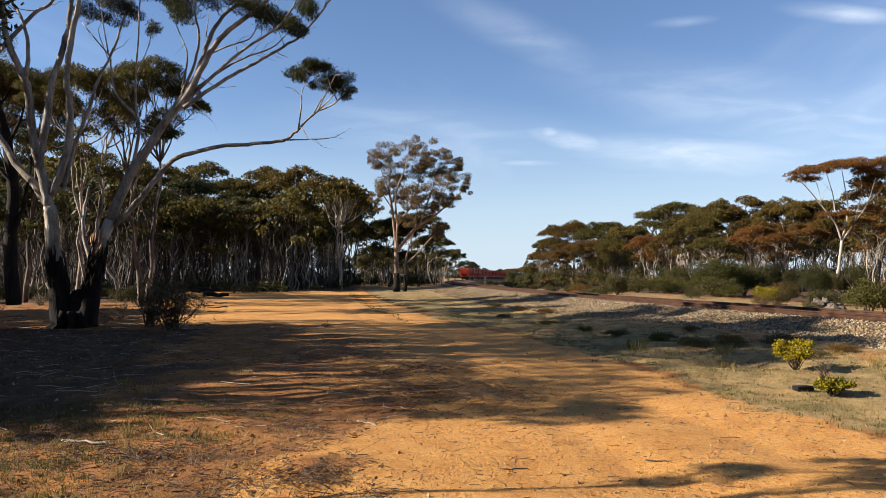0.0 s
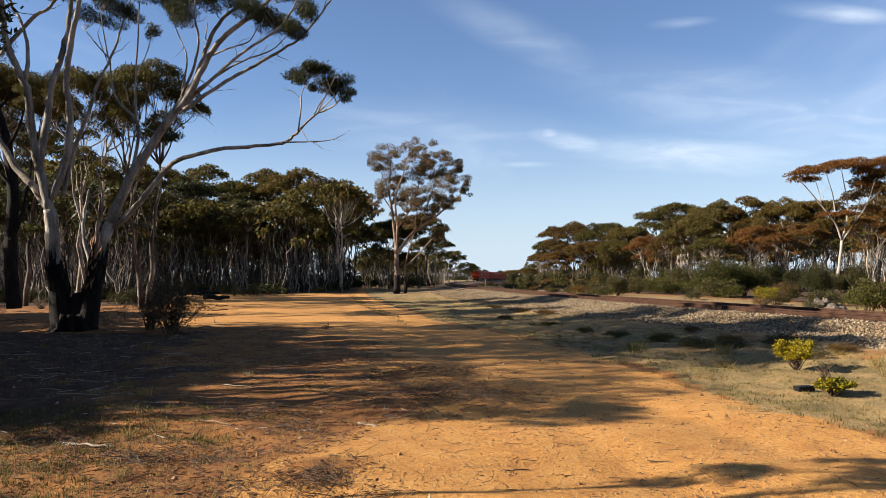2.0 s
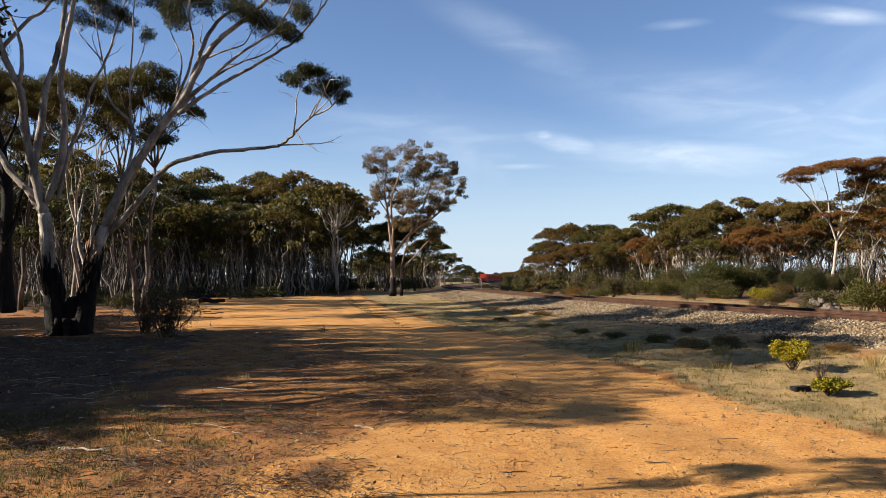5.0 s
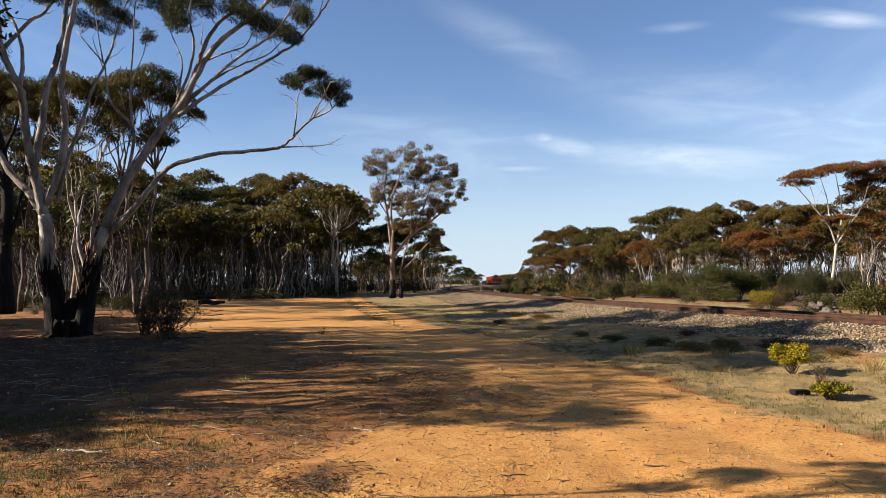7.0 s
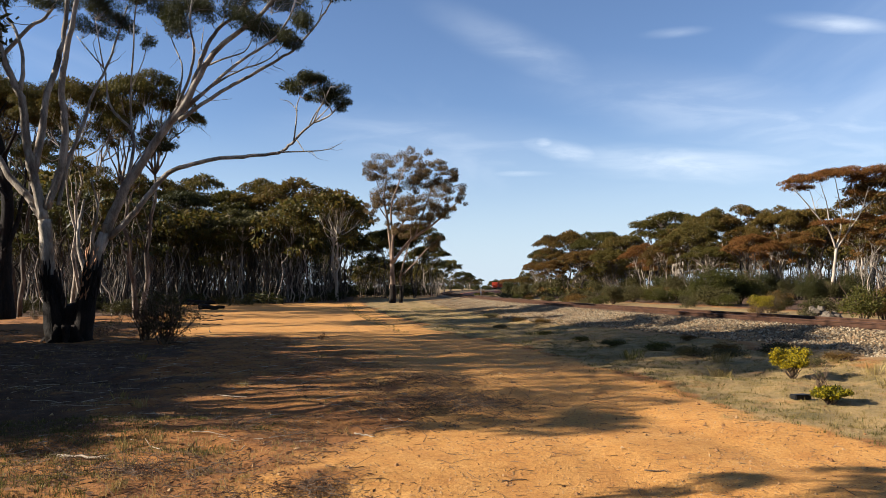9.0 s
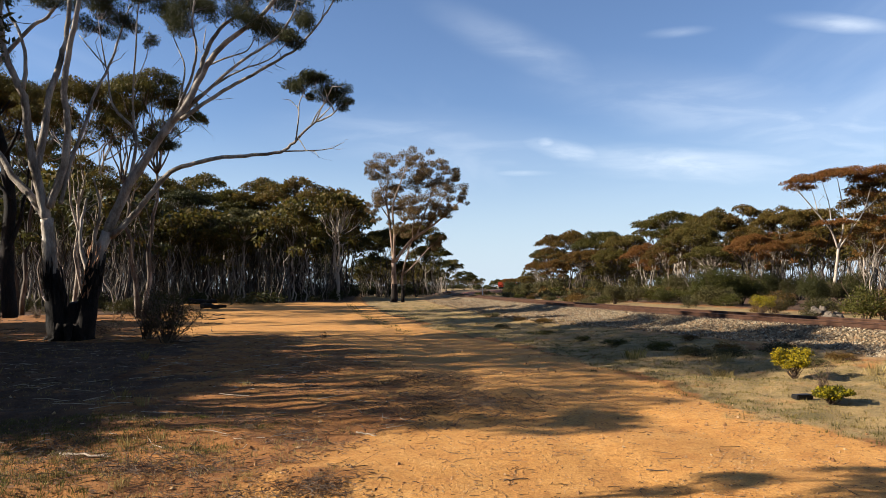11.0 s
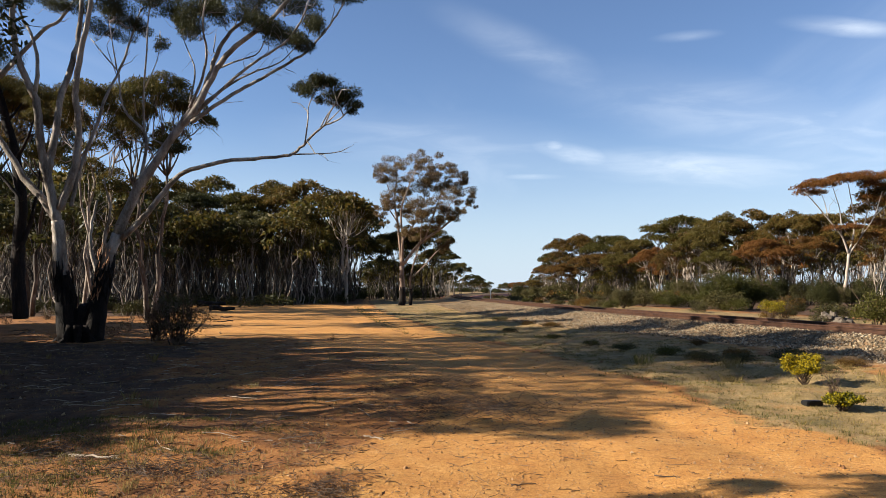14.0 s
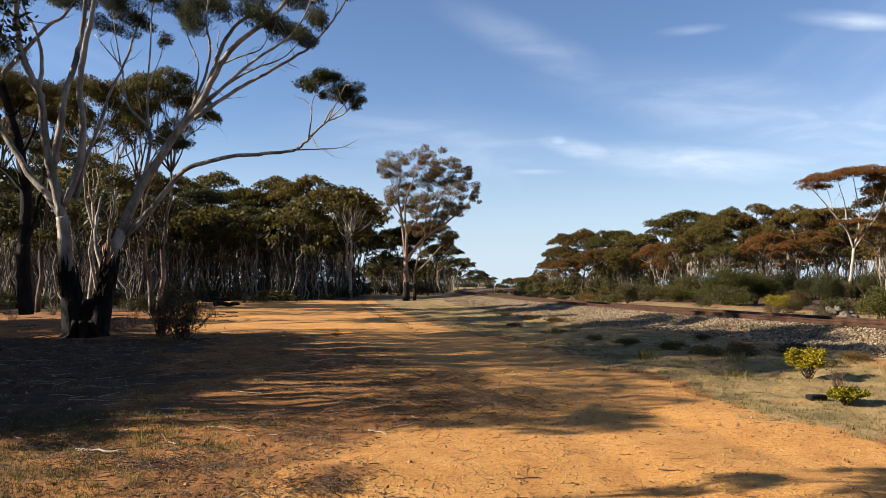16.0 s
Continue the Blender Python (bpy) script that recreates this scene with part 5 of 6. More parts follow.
def make_shrub_kinds():
    for key, (seed, h, w, puffs, n, leaf) in {"round": (1, 1.5, 2.0, 24, 120, 0.11), "tall": (2, 3.0, 2.6, 36, 330, 0.11), "wide": (3, 1.0, 2.2, 22, 120, 0.11),
                                              "tree": (4, 4.0, 4.0, 52, 400, 0.13)}.items():
        tw, lv = shrub_parts(seed, h, w, puffs, n, leaf)
        base = lv.mesh("leaves", M_SHRUB)
        made = {}
        for tone, m in (("grey", M_SHRUB), ("green", M_SHRUB_GREEN), ("rust", M_SHRUB_RUST), ("dark", M_LEAF_DARK)):
            c = base.copy(); c.materials.clear(); c.materials.append(m)
            made[tone] = c
        tw2, lv2 = shrub_parts(seed, h, w, puffs, n // 14, leaf * 3.0, 6)
        SHRUBS[key] = (h, w, tw, made, lv2)


make_shrub_kinds()
SHRUB_LABEL = {"grey": "grey-green saltbush-like shrub in the scrub", "green": "fresh green bushy shrub in the scrub", "rust": "rusty dried-out shrub in the scrub", "dark": "dark green understorey shrub below gum trees"}


SCRUB = {"grey": Builder(), "green": Builder(), "rust": Builder(), "dark": Builder()}


def shrub(rng, x, y, h, kind, tone, wide=1.0):
    h0, w0, tw, leaves, coarse = SHRUBS[kind]
    k = h / h0
    if y > 95 or (x < 0 and y > 60):
        m = np.array(pose(x, y, gz(x, y) - 0.02, 0, 0, rng.uniform(0, 360)) @ Matrix.Diagonal((k * wide, k * wide, k, 1)))
        SCRUB[tone].add(np.concatenate(coarse.v) @ m[:3, :3].T + m[:3, 3], np.concatenate(coarse.q))
        return
    ob = thing("shrub", pose(x, y, gz(x, y) - 0.02, 0, 0, rng.uniform(0, 360)) @ Matrix.Diagonal((k * wide, k * wide, k, 1)), SHRUB_LABEL[tone], "shrub", "shrubs of the scrub")
    part("branchwork", tw, ob)
    part("foliage", leaves[tone], ob)


def plant_shrubs():
    rng = np.random.default_rng(31)
    # beyond the railway
    for k in range(120):
        y = 24 + 150 * rng.uniform(0, 1) ** 1.3
        d = 5.5 + rng.uniform(0, 1) * (14 if y > 60 else 22)
        tone = rng.choice(["grey", "grey", "green", "rust"])
        kind = rng.choice(["round", "wide", "wide"])
        shrub(rng, line_x(y) + d, y, rng.uniform(0.45, 0.95) if d < 12 else rng.uniform(0.8, 1.7), kind, tone, rng.uniform(0.9, 1.4))
    for k in range(56):
        y = rng.uniform(62, 165)
        shrub(rng, 50 - 0.19 * y + rng.uniform(-5, 6), y, rng.uniform(1.7, 3.6), rng.choice(["tall", "tree"]), rng.choice(["grey", "grey", "dark", "dark"]), rng.uniform(0.8, 1.15))
    for x, y, h, kind, tone, wd in [(21.5, 58, 3.4, "tree", "green", 1.25), (24.5, 60, 3.0, "tree", "green", 1.2), (17.6, 30.5, 1.55, "round", "green", 1.1), (19.0, 31.5, 1.5, "round", "rust", 1.0),
                                    (16.4, 38, 0.7, "round", "rust", 1.0), (18.2, 40, 0.9, "round", "grey", 1.1), (21.5, 36, 1.3, "round", "rust", 1.2), (14.6, 62, 2.2, "tall", "grey", 1.0),
                                    (20.5, 33, 1.2, "round", "grey", 1.2), (21.6, 228, 5.2, "tree", "dark", 0.95), (20.6, 224, 4.9, "tree", "dark", 0.62), (24.5, 233, 4.0, "round", "dark", 0.8), (27, 236, 4.2, "tree", "dark", 1.3), (30, 240, 4.0, "tree", "dark", 1.4), (22.0, 205, 1.4, "round", "dark", 1.1)]:
        shrub(rng, x, y, h, kind, tone, wd)
    for x, y, h, tone in [(5.3, 18.0, 0.42, "green"), (5.7, 16.7, 0.40, "grey"), (6.2, 16.0, 0.36, "grey"), (6.6, 17.0, 0.34, "rust"), (7.5, 16.4, 0.42, "grey"), (7.2, 15.0, 0.34, "grey"),
                          (6.9, 13.9, 0.3, "grey"), (7.9, 14.6, 0.3, "rust"), (4.6, 19.6, 0.34, "green"), (4.1, 21.5, 0.3, "green"), (6.6, 19.6, 0.3, "rust"), (3.4, 24.0, 0.3, "green"),
                          (2.4, 29.0, 0.32, "grey"), (4.2, 30.0, 0.4, "rust"), (3.5, 33.0, 0.4, "rust"), (2.6, 38.0, 0.4, "grey")]:
        shrub(rng, x, y, h * 0.62, "wide", tone, rng.uniform(1.3, 2.0))
    for k in range(30):
        y = rng.uniform(180, 400)
        shrub(rng, line_x(y) + 13 + rng.uniform(0, 20), y, rng.uniform(2.0, 4.2), "tree", "dark", rng.uniform(1, 1.4))
    for k in range(60):
        y = rng.uniform(46, 92)
        shrub(rng, -0.35 * y - 2 - rng.uniform(0, 0.28) * y, y, rng.uniform(0.5, 1.6), rng.choice(["round", "wide"]), rng.choice(["grey", "dark", "dark"]), rng.uniform(0.9, 1.5))
    for k in range(40):
        y = rng.uniform(110, 200)
        shrub(rng, rng.uniform(-0.12, 0.0) * y - 1, y, rng.uniform(1.2, 3.0), rng.choice(["tall", "round"]), "dark", rng.uniform(1.0, 1.5))
    for k in range(90):
        y = rng.uniform(430, 620)
        shrub(rng, line_x(y) + rng.uniform(-75, 45) + 14, y, rng.uniform(2.5, 4.5), "tree", "dark", rng.uniform(1.2, 1.8))
    # under the gum trees on the road's side
    for k in range(34):
        y = rng.uniform(72, 84)
        shrub(rng, -rng.uniform(0.17, 0.62) * y - 3, y, rng.uniform(0.5, 1.5), rng.choice(["round", "wide"]), rng.choice(["grey", "grey", "dark"]), rng.uniform(0.9, 1.6))
    for k in range(95):
        y = rng.uniform(84, 125)
        shrub(rng, -(0.1 * y + 2) - rng.uniform(0, 0.55) * y, y, rng.uniform(0.5, 1.5), rng.choice(["round", "wide"]), rng.choice(["grey", "dark", "dark"]), rng.uniform(0.9, 1.5))
    for k in range(16):
        y = rng.uniform(110, 140)
        shrub(rng, -(0.11 * y + 3) - rng.uniform(0, 0.5) * y, y, rng.uniform(2.0, 3.6), "tall", "dark", rng.uniform(1.0, 1.6))
    for k in range(46):
        y = rng.uniform(105, 300)
        shrub(rng, min(-5, line_x(y) - 9) - rng.uniform(0, 18), y, rng.uniform(1.5, 3.6), "tall", "dark", rng.uniform(1.0, 1.6))


plant_shrubs()
for _tone, _mat in (("grey", M_SHRUB), ("green", M_SHRUB_GREEN), ("rust", M_SHRUB_RUST), ("dark", M_LEAF_DARK)):
    tagged(new("scrub", SCRUB[_tone].mesh("scrub", _mat)), {"grey": "grey-green low scrub below far trees", "green": "olive green low scrub below far trees", "rust": "rusty dry scrub below far trees", "dark": "dark understorey scrub below gum trees"}[_tone], "scrub", kind="stuff")


def dry_shrub(x, y, h, w, seed, label, leaves=260, mat=None, twigs=26):
    """A twiggy, half-bare bush."""
    rng = np.random.default_rng(seed)
    wood, lv = Builder(), Builder()
    ends = []
    for k in range(twigs):
        a = rng.uniform(0, 6.28)
        e = np.array([math.cos(a) * w * rng.uniform(0.1, 0.5), math.sin(a) * w * rng.uniform(0.1, 0.5), h * rng.uniform(0.45, 1.0)])
        p = curve_path(rng, (rng.normal() * 0.05 * w, rng.normal() * 0.05 * w, -0.04), e, 6, 0.05)
        wood.tube(p, 0.011 * h * np.linspace(1, 0.25, 6), 4)
        for j in (2, 3, 4, 4):
            q = p[j] + rng.normal(size=3) * np.array([0.13, 0.13, 0.08]) * w + np.array([0, 0, 0.12 * h])
            wood.tube(curve_path(rng, p[j], q, 3, 0.06), [0.005 * h, 0.0035 * h, 0.002 * h], 3)
            ends += [q, (q + p[j]) / 2]
    ob = thing("dry_shrub", pose(x, y, gz(x, y)), label, "shrub")
    part("branchwork", wood.mesh("twigs", M_TWIG), ob)
    if leaves:
        e = np.array(ends)
        c = e[rng.integers(len(e), size=leaves)] + rng.normal(size=(leaves, 3)) * 0.06 * w
        lv.leaves(rng, c, 0.07, 0.025, 0.0)
        part("foliage", lv.mesh("leaves", mat or M_SHRUB), ob)
    return ob


def yellow_bush(x, y, h, w, seed, label):
    rng = np.random.default_rng(seed)
    wood, lv, fl = Builder(), Builder(), Builder()
    for k in range(30):
        a = rng.uniform(0, 6.28)
        e = np.array([math.cos(a) * w * rng.uniform(0.05, 0.45), math.sin(a) * w * rng.uniform(0.05, 0.45), h * rng.uniform(0.5, 0.95)])
        wood.tube(curve_path(rng, (0, 0, -0.03), e, 5, 0.06), 0.008 * np.linspace(1, 0.3, 5), 4)
        for b, n, ln, wd in ((lv, 70, 0.05, 0.014), (fl, 110, 0.036, 0.026)):
            b.puff(rng, e * np.array([1, 1, 0.9]), w * 0.14, h * 0.17, n, ln, wd, 0.0)
    ob = thing("flowering_bush", pose(x, y, gz(x, y)), label, "bush")
    part("branchwork", wood.mesh("twigs", M_TWIG), ob)
    part("foliage", lv.mesh("leaves", M_SHRUB_GREEN), ob)
    part("blossom", fl.mesh("blossom", M_YELLOW), ob, "bright yellow blossom")


yellow_bush(15.3, 35.2, 1.0, 1.3, 8, "golden yellow bush beyond the railway")
yellow_bush(6.0, 12.6, 0.52, 0.72, 5, "rounded bush covered in bright yellow blossom")
yellow_bush(5.35, 10.2, 0.24, 0.55, 6, "low yellow-green flowering bush in dry grass")
dry_shrub(6.0, 11.7, 0.42, 0.5, 7, "small grey leafless shrub in dry grass", 30)
dry_shrub(-8.15, 22.3, 1.7, 2.0, 9, "twiggy brown-green bush beside the old gum", 3200, M_SHRUB, 46)
dry_shrub(-9.3, 23.6, 1.9, 1.5, 10, "bare brown bush beside the old gum", 500, M_LITTER, 34)
dry_shrub(-3.72, 23.5, 0.22, 0.4, 12, "small reddish dead shrub on the sand", 60, M_LITTER, 10)
dry_shrub(-13.6, 20.5, 1.0, 1.2, 13, "bare twiggy bush in the shade", 80, M_LITTER, 20)


# ---------------------------------------------------------------- grass, litter and stones on the ground
def blades(rng, x, y, height, n, spread, b, wide=0.006):
    """n blades in each tuft at the places x, y."""
    m = len(x)
    z = ground_z(x, y)
    a = rng.uniform(0, 6.28, (m, n))
    r = spread * rng.uniform(0, 1, (m, n))
    h = (height * rng.uniform(0.4, 1.2, (m, 1))) * rng.uniform(0.5, 1.1, (m, n))
    bx, by = x[:, None] + r * np.cos(a), y[:, None] + r * np.sin(a)
    lean = rng.uniform(-0.2, 0.5, (m, n)) * h
    tx, ty = bx + lean * np.cos(a), by + lean * np.sin(a)
    sx, sy = -np.sin(a) * wide, np.cos(a) * wide
    zb = np.broadcast_to(z[:, None], (m, n)) - 0.01
    mx, my = bx + 0.4 * (tx - bx), by + 0.4 * (ty - by)
    v = np.stack([np.stack([bx - sx, by - sy, zb], -1), np.stack([bx + sx, by + sy, zb], -1),
                  np.stack([mx + sx * 0.8, my + sy * 0.8, zb + h * 0.6], -1), np.stack([tx, ty, zb + h * 0.95], -1)], 2).reshape(-1, 3)
    b.add(v, np.arange(len(v)).reshape(-1, 4))


def scatter(rng, n, x0, x1, y0, y1, keep, power=1.0):
    x = rng.uniform(x0, x1, n)
    y = y0 + (y1 - y0) * rng.uniform(0, 1, n) ** power
    ok = keep(x, y)
    return x[ok], y[ok]


def make_grass():
    rng = np.random.default_rng(41)
    on_verge = lambda x, y: (zones(x, y)[1] > 0.45)
    dry, green = Builder(), Builder()
    x, y = scatter(rng, 34000, -4, 14, 5, 60, on_verge, 1.5)
    blades(rng, x, y, 0.055, 10, 0.09, dry, 0.0035)
    x, y = scatter(rng, 14000, -4, 14, 5, 70, lambda x, y: on_verge(x, y) & (rough_field(x, y, 77, 4.0) > 0.15), 1.5)
    blades(rng, x, y, 0.055, 12, 0.09, green, 0.004)
    edge = lambda x, y: np.abs(x - np.interp(y, ROAD_Y, ROAD_R) - 0.55) < 0.65 + 0.3 * rough_field(x, y, 78, 2.0)
    x, y = scatter(rng, 16000, -8, 6, 6, 60, edge, 1.3)
    blades(rng, x, y, 0.055, 10, 0.09, green, 0.004)
    # the road's centre strip further on
    x, y = scatter(rng, 9000, -12, 0, 26, 75, lambda x, y: np.abs(x - np.interp(y, ROAD_Y, ROAD_R) + 1.4) < 0.35)
    blades(rng, x, y, 0.07, 8, 0.09, green)
    # short green growth in the near litter
    x, y = scatter(rng, 5200, -5.5, -1.2, 4.5, 9.5, lambda x, y: rough_field(x, y, 79, 1.6) * 0.8 - 0.55 * (x + 2.6) > 0.1)
    blades(rng, x, y, 0.06, 7, 0.07, green, 0.0028)
    tagged(new("dry_grass", dry.mesh("dry_grass", M_GRASS_DRY)), "short pale dry grass on the verge", "grass", kind="stuff")
    tagged(new("green_grass", green.mesh("green_grass", M_GRASS_GREEN)), "short green grass along the road", "grass", kind="stuff")
    # thin grass in the litter on the gum trees' side
    thin = Builder()
    off_road = lambda x, y: (zones(x, y)[0] < 0.5) & (zones(x, y)[1] < 0.3) & (x < 2)
    x, y = scatter(rng, 6500, -15, -0.5, 4.2, 30, off_road, 1.2)
    blades(rng, x, y, 0.06, 7, 0.06, thin, 0.002)
    x, y = scatter(rng, 500, -6, -1.4, 4.2, 8, off_road, 1.2)
    blades(rng, x, y, 0.09, 9, 0.07, thin, 0.002)
    tagged(new("sparse_grass", thin.mesh("sparse_grass", M_GRASS_DRY)), "sparse yellowish grass among fallen twigs", "grass", kind="stuff")


make_grass()


def tussock(x, y, h, seed, label, mat, n=60, spread=0.12):
    rng = np.random.default_rng(seed)
    b = Builder()
    blades(rng, np.array([x]), np.array([y]), h * 0.6, n, spread, b, 0.0024)
    for p in b.v:
        p -= np.array([x, y, gz(x, y)])
    ob = thing("grass_tussock", pose(x, y, gz(x, y)), label, "grass tussock", "grass tussocks by the road")
    tagged(part("grass", b.mesh("grass", mat), ob), kind="stuff")


def make_tussocks():
    rng = np.random.default_rng(51)
    for x, y, h, g in [(4.3, 16.6, 0.5, 1), (4.8, 15.4, 0.36, 1), (5.6, 14.9, 0.42, 0), (5.2, 13.6, 0.34, 0), (6.7, 13.9, 0.4, 0), (3.6, 18.5, 0.36, 1), (2.6, 22.0, 0.35, 1), (7.4, 12.6, 0.38, 0),
                       (4.9, 17.8, 0.4, 0), (6.3, 16.0, 0.4, 0), (3.1, 25.0, 0.4, 1), (2.0, 27.0, 0.4, 1), (7.6, 14.2, 0.4, 0), (6.9, 11.3, 0.3, 0), (7.2, 10.7, 0.3, 0)]:
        tussock(x, y, h, int(x * 100), "green tussock on the grassy verge" if g else "tall dry grass tussock on the verge", M_GRASS_GREEN if g else M_GRASS_DRY, 80, 0.22)
    for x, y, h in [(-4.1, 10.2, 0.34), (-4.55, 10.6, 0.28), (-3.4, 9.2, 0.25), (-3.0, 7.9, 0.3), (-3.25, 7.7, 0.26), (-6.6, 16.5, 0.45), (-3.3, 12.4, 0.2), (-2.9, 6.9, 0.28), (-3.6, 5.6, 0.3), (-3.3, 5.2, 0.32),
                    (-2.6, 6.0, 0.22), (-2.7, 17.0, 0.25), (-1.0, 17.3, 0.22), (-0.6, 13.2, 0.25), (-1.0, 12.6, 0.25), (-8.4, 14.0, 0.5), (-9.5, 17.5, 0.5)]:
        tussock(x, y, h, int(abs(x) * 137), "thin grey dead grass clump in the litter", M_GRASS_DRY, 34, 0.09)


make_tussocks()


def sticks_at(rng, x, y, ln, b, lift=0.01, thick=0.003):
    z = ground_z(x, y)
    for px, py, pz, l in zip(x, y, z, ln):
        a = rng.uniform(0, 6.28)
        d = np.array([math.cos(a), math.sin(a), rng.uniform(-0.05, 0.12)]) * l
        o = np.array([px, py, pz + lift])
        m = o + d * 0.5 + rng.normal(size=3) * np.array([0.08, 0.08, 0.03]) * l
        b.tube([o, m, o + d], [thick, thick * 0.85, thick * 0.5], 3)


def make_litter():
    rng = np.random.default_rng(61)
    off_road = lambda x, y: (zones(x, y)[0] < 0.65) & (zones(x, y)[1] < 0.3) & (x < 2)
    tw = Builder()
    x, y = scatter(rng, 7500, -16, 0.4, 4.2, 34, off_road, 1.7)
    sticks_at(rng, x, y, 0.08 + 0.4 * rng.uniform(0, 1, len(x)) ** 3, tw)
    x, y = scatter(rng, 900, -2, 4.5, 4.5, 13, lambda x, y: zones(x, y)[0] > 0.4, 1.4)
    sticks_at(rng, x, y, 0.04 + 0.22 * rng.uniform(0, 1, len(x)) ** 3, tw, 0.006, 0.003)
    pale = Builder()
    x, y = scatter(rng, 700, -15, -0.5, 7.5, 30, off_road, 1.2)
    sticks_at(rng, x, y, 0.1 + 0.5 * rng.uniform(0, 1, len(x)) ** 2, pale, 0.015, 0.006)
    tagged(new("pale_twig_litter", pale.mesh("pale_twig_litter", M_STICK)), "bleached twigs scattered on dark soil", "twigs", kind="stuff")
    tagged(new("twig_litter", tw.mesh("twig_litter", M_TWIG)), "thin dead twigs scattered on red soil", "twigs", kind="stuff")
    lf = Builder()
    x, y = scatter(rng, 34000, -16, 0.8, 4.0, 32, off_road, 1.7)
    c = np.stack([x, y, ground_z(x, y) + 0.012], -1)
    lf.flat_leaves(rng, c, 0.085, 0.02)
    x, y = scatter(rng, 1300, -2, 5, 4.3, 14, lambda x, y: zones(x, y)[0] > 0.4, 1.4)
    lf.flat_leaves(rng, np.stack([x, y, ground_z(x, y) + 0.008], -1), 0.045, 0.012)
    tagged(new("leaf_litter", lf.mesh("leaf_litter", M_LITTER)), "fallen brown gum leaves on red soil", "leaf litter", kind="stuff")
    x, y = scatter(rng, 30000, -3, 6, 4.2, 18, lambda x, y: (zones(x, y)[0] > 0.4) & (rough_field(x, y, 91, 2.2) + rng.normal(0, 0.5, x.shape) > 0.1), 1.5)
    stones("gravel", x, y, ground_z(x, y) + 0.002, 0.004, 0.014, M_PEBBLE, rng, "small ironstone gravel on the sandy track", "gravel")
    x, y = scatter(rng, 420, -8, 6, 4.4, 24, lambda x, y: x < 6, 1.3)
    stones("pebbles", x, y, ground_z(x, y) + 0.006, 0.014, 0.035, M_PEBBLE, rng, "scattered rounded pebbles on the ground", "pebbles")


make_litter()


def brush_heap(x, y, w, d, h, n, seed, label):
    """Flattened dead brush on the ground."""
    rng = np.random.default_rng(seed)
    b, lv = Builder(), Builder()
    for k in range(n):
        px, py = rng.normal() * w * 0.28, rng.normal() * d * 0.28
        hh = h * max(0.1, 1 - (px / w * 2) ** 2 - (py / d * 2) ** 2)
        o = np.array([px, py, gz(x + px, y + py) + rng.uniform(0, hh)])
        a = rng.uniform(0, 6.28)
        dv = np.array([math.cos(a), math.sin(a), rng.uniform(-0.1, 0.35)]) * rng.uniform(0.12, 0.5) * min(1, w)
        for j in range(2):
            q = o + dv * rng.uniform(0.2, 0.8)
            b.tube(curve_path(rng, q, q + rng.normal(size=3) * np.array([0.09, 0.09, 0.03]), 3, 0.08), [0.002, 0.0015, 0.0008], 3)
        b.tube(curve_path(rng, o, o + dv, 4, 0.08), 0.0028 * np.linspace(1.2, 0.4, 4), 3)
        lv.leaves(rng, o + dv * rng.uniform(0.3, 1, (5, 1)) + rng.normal(size=(5, 3)) * 0.03, 0.026, 0.007, 0.2)
    ob = thing("brush_heap", pose(x, y, 0), label, "dead brush")
    tagged(part("dead_twig", b.mesh("dead_twig", M_TWIG), ob), kind="stuff")
    tagged(part("dead_leaf", lv.mesh("dead_leaf", M_LITTER), ob), kind="stuff")


brush_heap(0.15, 9.9, 1.9, 2.4, 0.20, 420, 71, "flattened heap of dead grey brush beside the track")
brush_heap(-0.3, 12.6, 2.2, 1.4, 0.14, 220, 72, "flattened dead brush on the red soil")
brush_heap(-1.05, 6.0, 0.5, 0.4, 0.10, 90, 73, "small clump of dead twigs on the sand")
brush_heap(-2.7, 6.6, 1.3, 0.9, 0.08, 120, 74, "thin dead brush on the red soil")
brush_heap(-2.2, 14.3, 2.2, 1.2, 0.10, 150, 75, "thin dead brush in the shade")


def fallen_stick(x, y, ln, r, turn, seed, label, mat, name="stick"):
    rng = np.random.default_rng(seed)
    b = Builder()
    p = curve_path(rng, (-ln / 2, 0, r * 1.3), (ln / 2, 0, r * 1.1), 8, 0.02)
    b.tube(p, r * np.linspace(1.15, 0.6, 8), 7, rng, 0.1)
    b.tube(curve_path(rng, p[5], p[5] + np.array([0.16, 0.09, 0.03]) * ln, 4, 0.04), r * np.linspace(0.6, 0.25, 4), 5)
    ob = thing(name, pose(x, y, gz(x, y), 0, 0, turn), label, name.replace("_", " "))
    part("wood", b.mesh("wood", mat, True), ob)


def more_brush():
    rng = np.random.default_rng(77)
    for k in range(14):
        x, y = -rng.uniform(0.6, 5.0), rng.uniform(5.2, 9.5)
        brush_heap(x, y, rng.uniform(0.4, 1.6), rng.uniform(0.4, 1.2), 0.05, int(rng.uniform(18, 45)), 300 + k, "thin dead twigs and grass on the red soil")
    for k in range(12):
        y = rng.uniform(24, 44)
        dry_shrub(-0.34 * y - rng.uniform(0, 0.3) * y, y, rng.uniform(0.3, 0.9), rng.uniform(0.6, 1.5), 340 + k, "low twiggy bush under the gum trees", 160, M_LITTER if k % 2 else M_SHRUB, 16)


